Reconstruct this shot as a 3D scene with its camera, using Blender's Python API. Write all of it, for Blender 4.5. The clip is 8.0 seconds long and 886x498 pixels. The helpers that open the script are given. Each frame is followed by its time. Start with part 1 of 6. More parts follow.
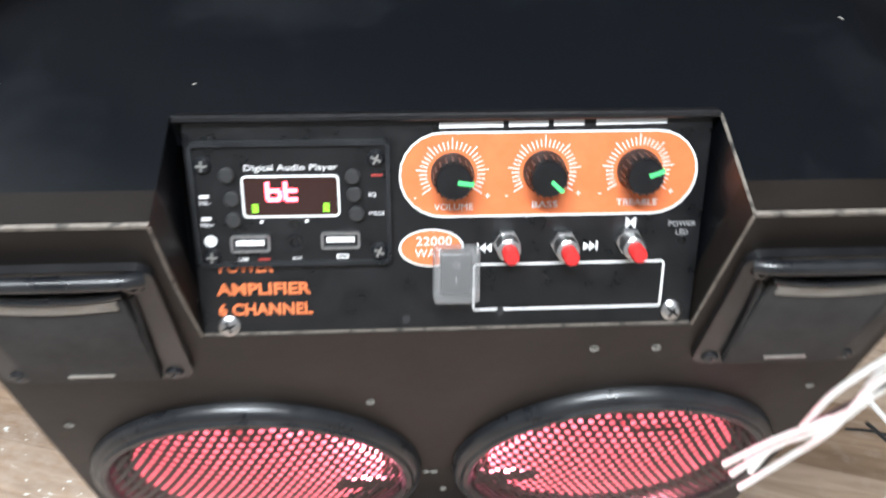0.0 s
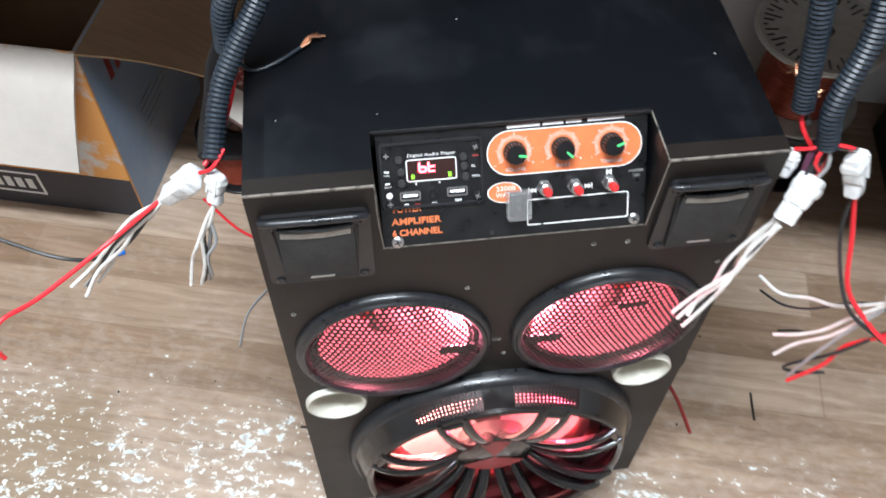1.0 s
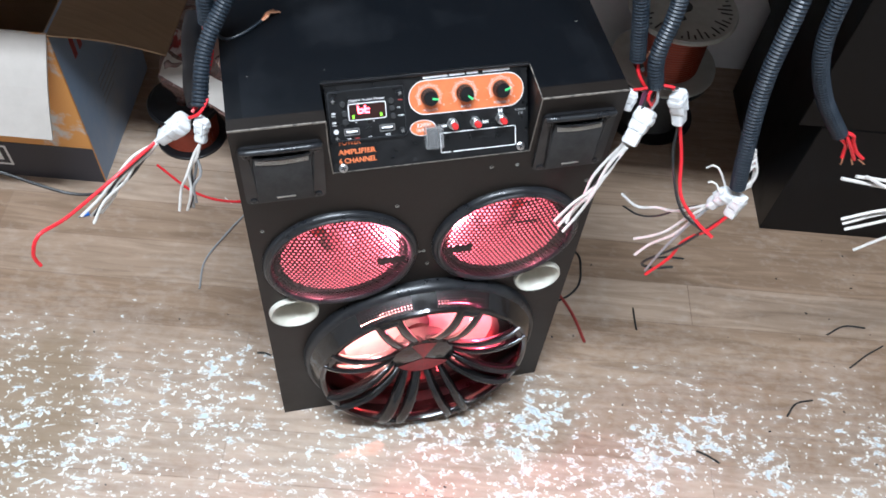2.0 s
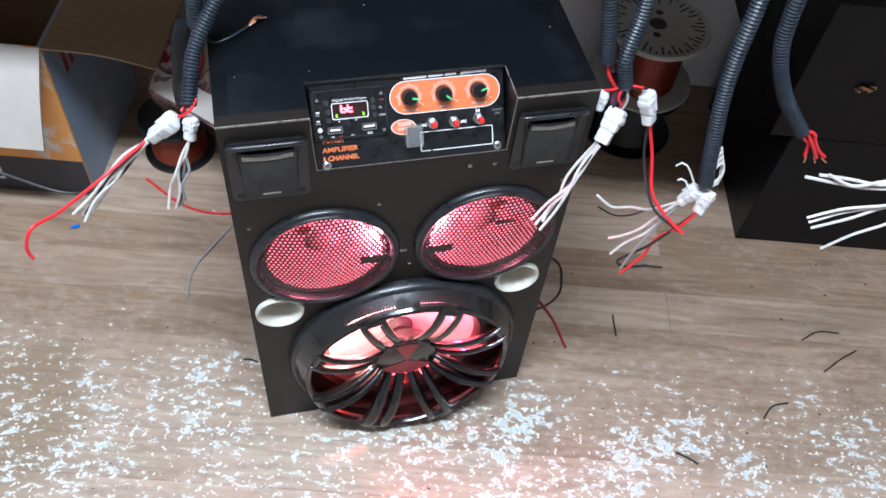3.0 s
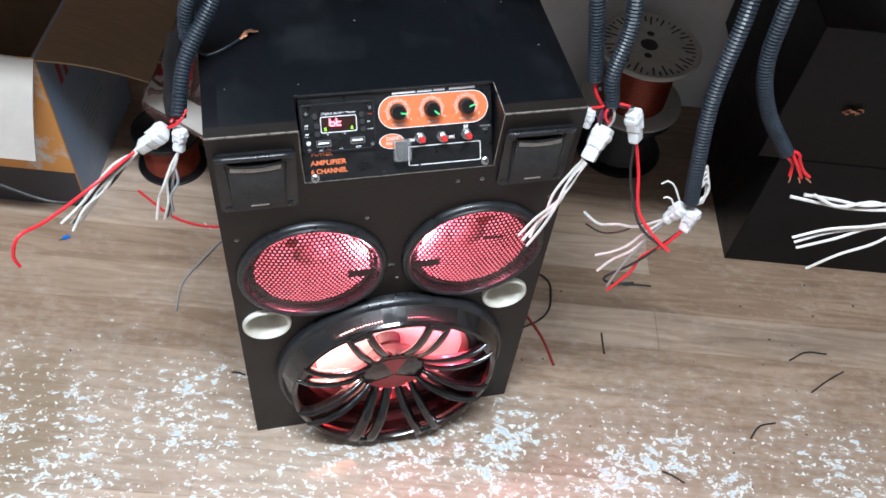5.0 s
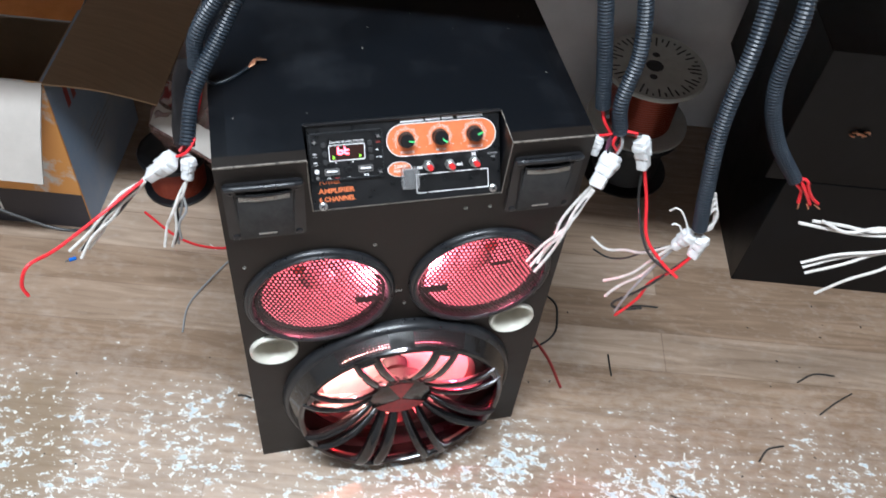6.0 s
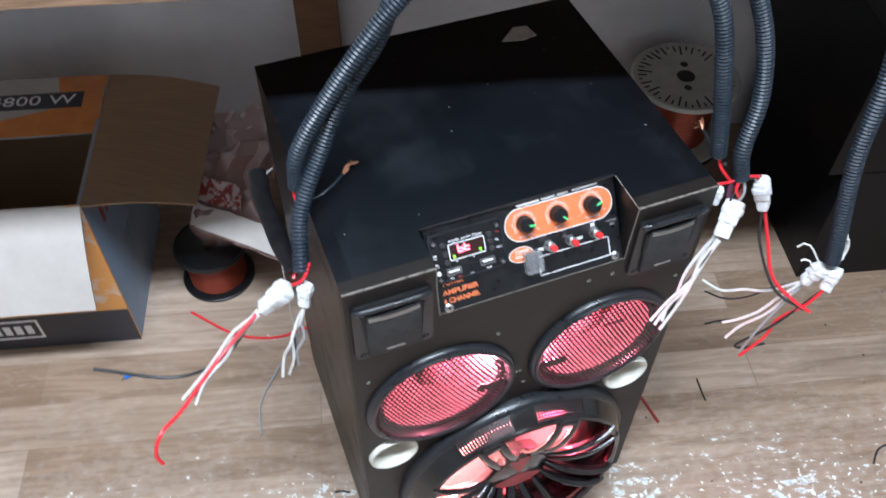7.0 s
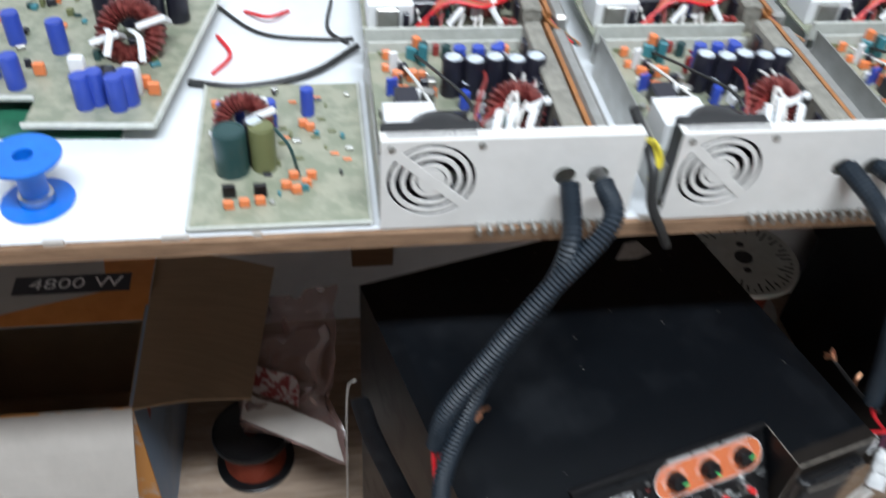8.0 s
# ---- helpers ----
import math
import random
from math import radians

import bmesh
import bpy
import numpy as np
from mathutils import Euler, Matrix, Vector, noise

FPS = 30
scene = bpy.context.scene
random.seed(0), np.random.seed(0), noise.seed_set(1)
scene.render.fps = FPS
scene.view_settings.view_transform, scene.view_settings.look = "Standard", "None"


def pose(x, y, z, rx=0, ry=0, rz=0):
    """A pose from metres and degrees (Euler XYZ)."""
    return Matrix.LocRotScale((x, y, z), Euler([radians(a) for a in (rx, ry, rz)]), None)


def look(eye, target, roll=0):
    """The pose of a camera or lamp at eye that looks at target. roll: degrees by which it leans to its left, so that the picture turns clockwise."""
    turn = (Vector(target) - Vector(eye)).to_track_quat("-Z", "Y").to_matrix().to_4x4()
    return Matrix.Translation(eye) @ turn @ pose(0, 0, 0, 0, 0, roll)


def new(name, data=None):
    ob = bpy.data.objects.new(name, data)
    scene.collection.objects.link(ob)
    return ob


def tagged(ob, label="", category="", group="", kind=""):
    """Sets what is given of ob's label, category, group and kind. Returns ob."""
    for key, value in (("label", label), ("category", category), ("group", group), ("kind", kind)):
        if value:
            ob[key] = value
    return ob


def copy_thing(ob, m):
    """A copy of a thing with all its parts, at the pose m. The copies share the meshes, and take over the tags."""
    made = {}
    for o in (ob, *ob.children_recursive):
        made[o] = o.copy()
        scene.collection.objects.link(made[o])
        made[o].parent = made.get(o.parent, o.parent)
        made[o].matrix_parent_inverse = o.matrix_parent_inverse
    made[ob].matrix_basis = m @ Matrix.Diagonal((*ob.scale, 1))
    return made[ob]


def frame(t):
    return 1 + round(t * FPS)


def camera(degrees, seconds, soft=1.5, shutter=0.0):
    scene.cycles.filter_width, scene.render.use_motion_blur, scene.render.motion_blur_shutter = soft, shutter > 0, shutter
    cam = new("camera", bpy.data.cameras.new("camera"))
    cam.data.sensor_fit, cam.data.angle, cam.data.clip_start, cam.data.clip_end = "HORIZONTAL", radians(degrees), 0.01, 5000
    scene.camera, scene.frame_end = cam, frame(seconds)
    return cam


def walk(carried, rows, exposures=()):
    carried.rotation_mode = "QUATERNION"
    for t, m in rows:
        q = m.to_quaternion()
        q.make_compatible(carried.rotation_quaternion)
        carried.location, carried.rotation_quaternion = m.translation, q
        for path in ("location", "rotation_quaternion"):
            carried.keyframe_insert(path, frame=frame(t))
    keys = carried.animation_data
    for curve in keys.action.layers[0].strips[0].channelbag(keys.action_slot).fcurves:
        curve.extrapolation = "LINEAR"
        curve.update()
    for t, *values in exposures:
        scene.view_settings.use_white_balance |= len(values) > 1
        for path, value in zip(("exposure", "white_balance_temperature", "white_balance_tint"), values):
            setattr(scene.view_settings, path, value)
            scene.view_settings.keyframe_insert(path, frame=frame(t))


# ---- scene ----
cam = camera(54.9, 8.0, 1.6, 0.42)
PATH = [
    (0, (-0.022, -0.174, 0.828), (0.095, 0.986, -0.797), 3.5),
    (0.2, (-0.03, -0.214, 0.86), (0.082, 0.951, -0.762), 2.1),
    (0.5, (-0.056, -0.274, 0.941), (0.058, 0.884, -0.686), 0.7),
    (1, (-0.107, -0.367, 1.043), (0.057, 0.779, -0.588), 1.4),
    (1.5, (-0.143, -0.463, 1.129), (0.177, 0.647, -0.505), 5.7),
    (1.7, (-0.143, -0.497, 1.164), (0.185, 0.594, -0.48), 6.3),
    (2.8, (-0.148, -0.58, 1.178), (0.226, 0.556, -0.425), 7.1),
    (3, (-0.146, -0.585, 1.176), (0.228, 0.565, -0.417), 7.0),
    (3.5, (-0.142, -0.591, 1.178), (0.237, 0.571, -0.404), 7.5),
    (4, (-0.144, -0.594, 1.177), (0.24, 0.578, -0.398), 8.0),
    (5.5, (-0.136, -0.593, 1.178), (0.254, 0.598, -0.38), 7.8),
    (6, (-0.141, -0.579, 1.186), (0.244, 0.627, -0.363), 7.5),
    (6.5, (-0.215, -0.495, 1.192), (0.179, 0.705, -0.359), 3.5),
    (7, (-0.268, -0.439, 1.195), (0.197, 0.749, -0.345), 0.7),
    (7.5, (-0.324, -0.375, 1.218), (0.274, 0.863, -0.235), 3.2),
    (7.7, (-0.342, -0.342, 1.225), (0.268, 0.952, -0.173), 3.6),
    (7.9, (-0.363, -0.277, 1.231), (0.255, 1.025, -0.155), 4.3),
    (8, (-0.374, -0.247, 1.231), (0.248, 1.069, -0.141), 4.4),
]
walk(cam, [(t, look(eye, target, roll)) for t, eye, target, roll in PATH],
     exposures=[(0, 0.32, 6380, 10), (1.5, 0.1, 6130, 10), (3, -0.02, 5770, 10), (4, -0.04, 5770, 10), (5.5, 0.0, 6130, 10), (6, -0.02, 6080, 10), (7, 0.15, 5760, 10), (7.5, 0.12, 5950, 10), (8, -0.65, 6200, 10)])

# ---- light ----
world = bpy.data.worlds.new("room_air")
scene.world = world
world.use_nodes = True
world.node_tree.nodes["Background"].inputs[0].default_value = (0.75, 0.85, 1.0, 1)
world.node_tree.nodes["Background"].inputs[1].default_value = 0.05


def lamp(name, kind, m, energy, colour, size=0.1, size_y=0.0):
    data = bpy.data.lights.new(name, kind)
    data.energy, data.color = energy, colour
    if kind == "AREA":
        data.shape, data.size, data.size_y = "RECTANGLE", size, size_y
    else:
        data.shadow_soft_size = size
    ob = new(name, data)
    ob.matrix_world = m
    return ob


lamp("ceiling_lamp_light", "AREA", pose(-0.32, -0.52, 2.60, 0, 0, -15), 103, (0.89, 0.955, 1.0), 1.25, 0.15)
lamp("mid_led_light", "POINT", pose(-0.040, 0.0020, 0.400), 2.7, (1.0, 0.24, 0.32), 0.004)
lamp("mid_led_light", "POINT", pose(0.040, 0.0020, 0.406), 2.7, (1.0, 0.24, 0.32), 0.004)
for led_angle, led_power, led_colour in ((150, 1.25, (1.0, 0.42, 0.34)), (106, 1.0, (1.0, 0.31, 0.30)), (40, 0.9, (1.0, 0.07, 0.14))):
    lamp("woofer_led_light", "POINT", pose(0.004 + 0.080 * math.cos(radians(led_angle)), 0.001, 0.156 + 0.080 * math.sin(radians(led_angle))), led_power, led_colour, 0.004)
lamp("woofer_led_light", "POINT", pose(0.004, -0.004, 0.052), 0.30, (1.0, 0.03, 0.04), 0.006)

# ---- materials ----


def material(name, colour, rough=0.5, metal=0.0, second=None, scale=40.0, bump=0.0, coat=0.0, spread=(0.35, 0.65), stretch=(1, 1, 1), rough2=None):
    """Principled surface, two colours mixed by noise at two scales, with fine relief."""
    mat = bpy.data.materials.new(name)
    mat.use_nodes = True
    nt = mat.node_tree
    b = nt.nodes["Principled BSDF"]
    b.inputs["Base Color"].default_value = (*colour, 1)
    b.inputs["Roughness"].default_value, b.inputs["Metallic"].default_value = rough, metal
    b.inputs["Coat Weight"].default_value = coat
    tc = nt.nodes.new("ShaderNodeTexCoord")
    mp = nt.nodes.new("ShaderNodeMapping")
    mp.inputs["Scale"].default_value = stretch
    nt.links.new(tc.outputs["Object"], mp.inputs["Vector"])
    n = nt.nodes.new("ShaderNodeTexNoise")
    n.inputs["Scale"].default_value, n.inputs["Detail"].default_value, n.inputs["Roughness"].default_value = scale, 8, 0.65
    nt.links.new(mp.outputs["Vector"], n.inputs["Vector"])
    r = nt.nodes.new("ShaderNodeValToRGB")
    r.color_ramp.elements[0].position, r.color_ramp.elements[1].position = spread
    nt.links.new(n.outputs["Fac"], r.inputs["Fac"])
    if second:
        mix = nt.nodes.new("ShaderNodeMix")
        mix.data_type = "RGBA"
        mix.inputs["A"].default_value, mix.inputs["B"].default_value = (*colour, 1), (*second, 1)
        nt.links.new(r.outputs["Color"], mix.inputs["Factor"])
        nt.links.new(mix.outputs["Result"], b.inputs["Base Color"])
    if rough2 is not None:
        mr = nt.nodes.new("ShaderNodeMapRange")
        mr.inputs["To Min"].default_value, mr.inputs["To Max"].default_value = rough, rough2
        nt.links.new(r.outputs["Color"], mr.inputs["Value"])
        nt.links.new(mr.outputs["Result"], b.inputs["Roughness"])
    if bump:
        f = nt.nodes.new("ShaderNodeTexNoise")
        f.inputs["Scale"].default_value, f.inputs["Detail"].default_value = scale * 9, 4
        nt.links.new(mp.outputs["Vector"], f.inputs["Vector"])
        bp = nt.nodes.new("ShaderNodeBump")
        bp.inputs["Strength"].default_value, bp.inputs["Distance"].default_value = bump, 0.002
        nt.links.new(f.outputs["Fac"], bp.inputs["Height"])
        nt.links.new(bp.outputs["Normal"], b.inputs["Normal"])
    return mat


def glowing(name, colour, strength):
    mat = material(name, colour, 0.4)
    b = mat.node_tree.nodes["Principled BSDF"]
    b.inputs["Emission Color"].default_value, b.inputs["Emission Strength"].default_value = (*colour, 1), strength
    return mat


def clear(name, colour, rough, alpha=1.0, transmission=0.9):
    mat = material(name, colour, rough)
    b = mat.node_tree.nodes["Principled BSDF"]
    b.inputs["Transmission Weight"].default_value, b.inputs["Alpha"].default_value = transmission, alpha
    return mat


def floor_material():
    """Wood-print vinyl: strips along x, dark grain, white worn patches thickest in front of the speaker."""
    mat = bpy.data.materials.new("worn_wood_print_vinyl")
    mat.use_nodes = True
    nt = mat.node_tree
    N, link = nt.nodes.new, nt.links.new
    b = nt.nodes["Principled BSDF"]
    tc = N("ShaderNodeTexCoord")
    sep = N("ShaderNodeSeparateXYZ")
    link(tc.outputs["Object"], sep.inputs["Vector"])
    brick = N("ShaderNodeTexBrick")
    brick.offset, brick.inputs["Scale"].default_value = 0.37, 1.0
    brick.inputs["Brick Width"].default_value, brick.inputs["Row Height"].default_value = 0.70, 0.078
    brick.inputs["Mortar Size"].default_value, brick.inputs["Mortar Smooth"].default_value = 0.0012, 0.4
    brick.inputs["Color1"].default_value, brick.inputs["Color2"].default_value = (0.300, 0.206, 0.138, 1), (0.475, 0.368, 0.284, 1)
    brick.inputs["Mortar"].default_value = (0.30, 0.215, 0.155, 1)
    link(tc.outputs["Object"], brick.inputs["Vector"])
    mp = N("ShaderNodeMapping")
    mp.inputs["Scale"].default_value = (2.6, 24.0, 1.0)
    link(tc.outputs["Object"], mp.inputs["Vector"])
    grain = N("ShaderNodeTexNoise")
    grain.inputs["Scale"].default_value, grain.inputs["Detail"].default_value, grain.inputs["Distortion"].default_value = 2.2, 9, 1.4
    link(mp.outputs["Vector"], grain.inputs["Vector"])
    gr = N("ShaderNodeValToRGB")
    gr.color_ramp.elements[0].position, gr.color_ramp.elements[1].position = 0.3, 0.72
    gr.color_ramp.elements[0].color, gr.color_ramp.elements[1].color = (0.66, 0.62, 0.58, 1), (1.12, 1.10, 1.08, 1)
    link(grain.outputs["Fac"], gr.inputs["Fac"])
    mul = N("ShaderNodeMix")
    mul.data_type, mul.blend_type = "RGBA", "MULTIPLY"
    mul.inputs["Factor"].default_value = 1.0
    link(brick.outputs["Color"], mul.inputs["A"])
    link(gr.outputs["Color"], mul.inputs["B"])
    # pale scuffing in broad patches
    broad = N("ShaderNodeTexNoise")
    broad.inputs["Scale"].default_value, broad.inputs["Detail"].default_value = 8.0, 4
    link(tc.outputs["Object"], broad.inputs["Vector"])
    # print worn through to the white backing: ragged flakes
    fl = N("ShaderNodeTexNoise")
    fl.inputs["Scale"].default_value, fl.inputs["Detail"].default_value, fl.inputs["Roughness"].default_value = 64.0, 7, 0.60
    fl.inputs["Distortion"].default_value = 0.25
    mp2 = N("ShaderNodeMapping")
    mp2.inputs["Scale"].default_value = (0.75, 1.35, 1.0)
    link(tc.outputs["Object"], mp2.inputs["Vector"])
    link(mp2.outputs["Vector"], fl.inputs["Vector"])
    # the worn lane runs along the table, in front of it
    lane = N("ShaderNodeMapRange")
    lane.interpolation_type = "SMOOTHSTEP"
    lane.inputs["From Min"].default_value, lane.inputs["From Max"].default_value = 0.24, -0.05
    lane.inputs["To Min"].default_value, lane.inputs["To Max"].default_value = -0.15, 0.065
    link(sep.outputs["Y"], lane.inputs["Value"])
    add = N("ShaderNodeMath")
    add.operation = "ADD"
    link(fl.outputs["Fac"], add.inputs[0])
    link(lane.outputs["Result"], add.inputs[1])
    add2 = N("ShaderNodeMath")
    add2.operation = "MULTIPLY_ADD"
    add2.inputs[1].default_value, add2.inputs[2].default_value = 0.50, -0.256
    link(broad.outputs["Fac"], add2.inputs[0])
    add3 = N("ShaderNodeMath")
    link(add.outputs[0], add3.inputs[0])
    link(add2.outputs[0], add3.inputs[1])
    worn = N("ShaderNodeValToRGB")
    e = worn.color_ramp.elements
    e[0].position, e[1].position = 0.620, 0.656
    link(add3.outputs[0], worn.inputs["Fac"])
    # small loose flakes, and the print that is left standing inside the patches
    sp = N("ShaderNodeTexNoise")
    sp.inputs["Scale"].default_value, sp.inputs["Detail"].default_value = 105.0, 3
    link(tc.outputs["Object"], sp.inputs["Vector"])
    sadd = N("ShaderNodeMath")
    sadd.operation = "MULTIPLY_ADD"
    sadd.inputs[1].default_value = 0.55
    link(add2.outputs[0], sadd.inputs[0])
    link(sp.outputs["Fac"], sadd.inputs[2])
    sadd2 = N("ShaderNodeMath")
    link(sadd.outputs[0], sadd2.inputs[0])
    link(lane.outputs["Result"], sadd2.inputs[1])
    sr = N("ShaderNodeValToRGB")
    sr.color_ramp.elements[0].position, sr.color_ramp.elements[1].position = 0.668, 0.700
    link(sadd2.outputs[0], sr.inputs["Fac"])
    left = N("ShaderNodeValToRGB")
    left.color_ramp.elements[0].position, left.color_ramp.elements[1].position = 0.50, 0.57
    left.color_ramp.elements[0].color, left.color_ramp.elements[1].color = (1, 1, 1, 1), (0.25, 0.25, 0.25, 1)
    link(sp.outputs["Fac"], left.inputs["Fac"])
    lace = N("ShaderNodeMath")
    lace.operation = "MULTIPLY"
    link(worn.outputs["Color"], lace.inputs[0])
    link(left.outputs["Color"], lace.inputs[1])
    both = N("ShaderNodeMath")
    both.operation = "MAXIMUM"
    link(lace.outputs[0], both.inputs[0])
    link(sr.outputs["Color"], both.inputs[1])
    white = N("ShaderNodeMix")
    white.data_type = "RGBA"
    # curled cream rims round blue-grey backing
    rim = N("ShaderNodeValToRGB")
    rim.color_ramp.elements[0].position, rim.color_ramp.elements[1].position = 0.655, 0.705
    rim.color_ramp.elements[0].color, rim.color_ramp.elements[1].color = (0.74, 0.72, 0.66, 1), (0.56, 0.63, 0.67, 1)
    link(add3.outputs[0], rim.inputs["Fac"])
    link(rim.outputs["Color"], white.inputs["B"])
    link(both.outputs[0], white.inputs["Factor"])
    # greyed print round the worn lane
    pale = N("ShaderNodeMapRange")
    pale.inputs["From Min"].default_value, pale.inputs["From Max"].default_value = 0.36, 0.60
    pale.inputs["To Min"].default_value, pale.inputs["To Max"].default_value = 0.0, 0.24
    link(add3.outputs[0], pale.inputs["Value"])
    pm = N("ShaderNodeMix")
    pm.data_type = "RGBA"
    pm.inputs["B"].default_value = (0.57, 0.50, 0.44, 1)
    link(pale.outputs["Result"], pm.inputs["Factor"])
    link(mul.outputs["Result"], pm.inputs["A"])
    # olive-brown spill soaked into the print
    sv = N("ShaderNodeMapping")
    sv.inputs["Location"].default_value, sv.inputs["Scale"].default_value = (0.56 / 0.12, 0.08 / 0.15, 0), (1 / 0.12, 1 / 0.15, 0)
    link(tc.outputs["Object"], sv.inputs["Vector"])
    far = N("ShaderNodeVectorMath")
    far.operation = "LENGTH"
    link(sv.outputs["Vector"], far.inputs[0])
    wob = N("ShaderNodeMath")
    wob.operation = "MULTIPLY_ADD"
    wob.inputs[1].default_value = 1.1
    link(broad.outputs["Fac"], wob.inputs[0])
    link(far.outputs["Value"], wob.inputs[2])
    spill = N("ShaderNodeMapRange")
    spill.interpolation_type = "SMOOTHSTEP"
    spill.inputs["From Min"].default_value, spill.inputs["From Max"].default_value = 1.75, 1.15
    spill.inputs["To Min"].default_value, spill.inputs["To Max"].default_value = 0.0, 0.62
    link(wob.outputs[0], spill.inputs["Value"])
    sm = N("ShaderNodeMix")
    sm.data_type = "RGBA"
    sm.inputs["B"].default_value = (0.22, 0.155, 0.090, 1)
    link(spill.outputs["Result"], sm.inputs["Factor"])
    link(pm.outputs["Result"], sm.inputs["A"])
    link(sm.outputs["Result"], white.inputs["A"])
    link(white.outputs["Result"], b.inputs["Base Color"])
    b.inputs["Roughness"].default_value = 0.42
    bp = N("ShaderNodeBump")
    bp.inputs["Strength"].default_value, bp.inputs["Distance"].default_value = 0.25, 0.001
    bp.invert = True
    link(both.outputs[0], bp.inputs["Height"])
    link(bp.outputs["Normal"], b.inputs["Normal"])
    return mat


M_FLOOR = floor_material()
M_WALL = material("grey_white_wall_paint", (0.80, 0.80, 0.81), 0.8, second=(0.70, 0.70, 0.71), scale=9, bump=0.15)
# darker than the north wall only to limit bounce light; also colours the wall stains
M_WALLDARK = material("bounce_tuned_wall_grey", (0.58, 0.575, 0.57), 0.85, second=(0.50, 0.495, 0.49), scale=5, bump=0.1)
M_CEIL = material("white_ceiling_paint", (0.66, 0.66, 0.66), 0.9, second=(0.60, 0.60, 0.60), scale=6)
M_CAB = material("black_painted_board", (0.0035, 0.0042, 0.0055), 0.36, second=(0.0085, 0.0095, 0.0115), scale=18, bump=0.04, rough2=0.55, spread=(0.50, 0.80))
M_CAB.node_tree.nodes["Principled BSDF"].inputs["Specular IOR Level"].default_value = 0.22
# black board; the brown is the floor's reflection put into the base colour
M_FRONT = material("black_board_floor_tint", (0.0072, 0.0050, 0.0038), 0.44, second=(0.0110, 0.0080, 0.0062), scale=14, bump=0.05, rough2=0.55, spread=(0.35, 0.75))
M_FRONT.node_tree.nodes["Principled BSDF"].inputs["Specular IOR Level"].default_value = 0.32
# bluish lamp sheen painted into the colour, together with dust smears
M_TOPBOARD = material("dusty_black_board_blue_sheen", (0.0034, 0.0045, 0.0062), 0.34, second=(0.0125, 0.0142, 0.0170), scale=7, bump=0.05, rough2=0.55, spread=(0.52, 0.82))
M_TOPBOARD.node_tree.nodes["Principled BSDF"].inputs["Specular IOR Level"].default_value = 0.25
M_EDGE = material("chipped_board_edge", (0.19, 0.165, 0.14), 0.7, second=(0.015, 0.015, 0.015), scale=120, spread=(0.48, 0.66))
M_BLACK = material("black_plastic", (0.005, 0.005, 0.006), 0.3, second=(0.012, 0.012, 0.013), scale=60, bump=0.02)
M_RIM = material("scuffed_black_trim_ring", (0.007, 0.008, 0.010), 0.24, second=(0.018, 0.019, 0.021), scale=45, rough2=0.42)
M_GLOSS = material("gloss_black_plastic", (0.003, 0.003, 0.0035), 0.09, second=(0.007, 0.0065, 0.0065), scale=50, rough2=0.25, coat=0.4)
M_MATT = material("matt_black_rubber", (0.014, 0.014, 0.015), 0.75, second=(0.03, 0.03, 0.03), scale=80)
M_PANEL = material("black_lacquered_panel", (0.004, 0.0045, 0.005), 0.25, second=(0.009, 0.009, 0.010), scale=70, rough2=0.45)
M_GRILLE = material("black_coated_steel_mesh", (0.012, 0.008, 0.008), 0.45)
M_CONE = material("white_paper_cone", (0.72, 0.62, 0.60), 0.6, second=(0.62, 0.52, 0.50), scale=60, bump=0.1)
M_RED_CONE = material("dusky_pink_cone_paper", (0.48, 0.25, 0.26), 0.55, second=(0.38, 0.19, 0.20), scale=60, bump=0.1)
M_CREAM = material("cream_plastic", (0.68, 0.66, 0.58), 0.35, second=(0.58, 0.56, 0.48), scale=45)
M_ORANGE = material("orange_print", (0.74, 0.20, 0.075), 0.35, second=(0.66, 0.17, 0.06), scale=90)
M_WHITE_PRINT = material("white_print", (0.82, 0.82, 0.82), 0.5)
M_GREEN_PRINT = material("green_pointer_paint", (0.10, 0.75, 0.22), 0.5)
M_STEEL = material("bright_steel", (0.65, 0.65, 0.66), 0.28, metal=1.0, second=(0.5, 0.5, 0.5), scale=300)
M_REDPLASTIC = material("red_plastic", (0.65, 0.03, 0.03), 0.35)
M_EMBLEM = material("dusty_red_emblem", (0.34, 0.028, 0.035), 0.45, second=(0.22, 0.03, 0.035), scale=120)
M_REDWIRE = material("red_wire_insulation", (0.72, 0.02, 0.03), 0.4)
M_BLACKWIRE = material("black_wire_insulation", (0.02, 0.02, 0.02), 0.45)
M_PURPLEWIRE = material("dull_purple_wire_insulation", (0.10, 0.03, 0.06), 0.45)
M_GREYWIRE = material("grey_wire_insulation", (0.30, 0.30, 0.30), 0.5)
M_WHITEWIRE = material("white_wire_insulation", (0.78, 0.76, 0.73), 0.45, second=(0.62, 0.59, 0.55), scale=120)
M_NYLON = material("milky_nylon", (0.76, 0.76, 0.75), 0.3, second=(0.56, 0.57, 0.58), scale=150, bump=0.1)
M_NYLON.node_tree.nodes["Principled BSDF"].inputs["Subsurface Weight"].default_value = 0.0
M_HOSE = material("black_corrugated_hose", (0.007, 0.013, 0.021), 0.38, second=(0.016, 0.024, 0.034), scale=40, rough2=0.5)
M_COPPER = material("bare_copper", (0.80, 0.42, 0.26), 0.32, metal=1.0)
M_ENAMEL = material("enamelled_copper_winding", (0.20, 0.030, 0.018), 0.3, metal=0.5, second=(0.32, 0.065, 0.03), scale=120, stretch=(1, 1, 14))
M_SPOOL = material("grey_spool_plastic", (0.56, 0.57, 0.53), 0.5, second=(0.46, 0.47, 0.43), scale=40)
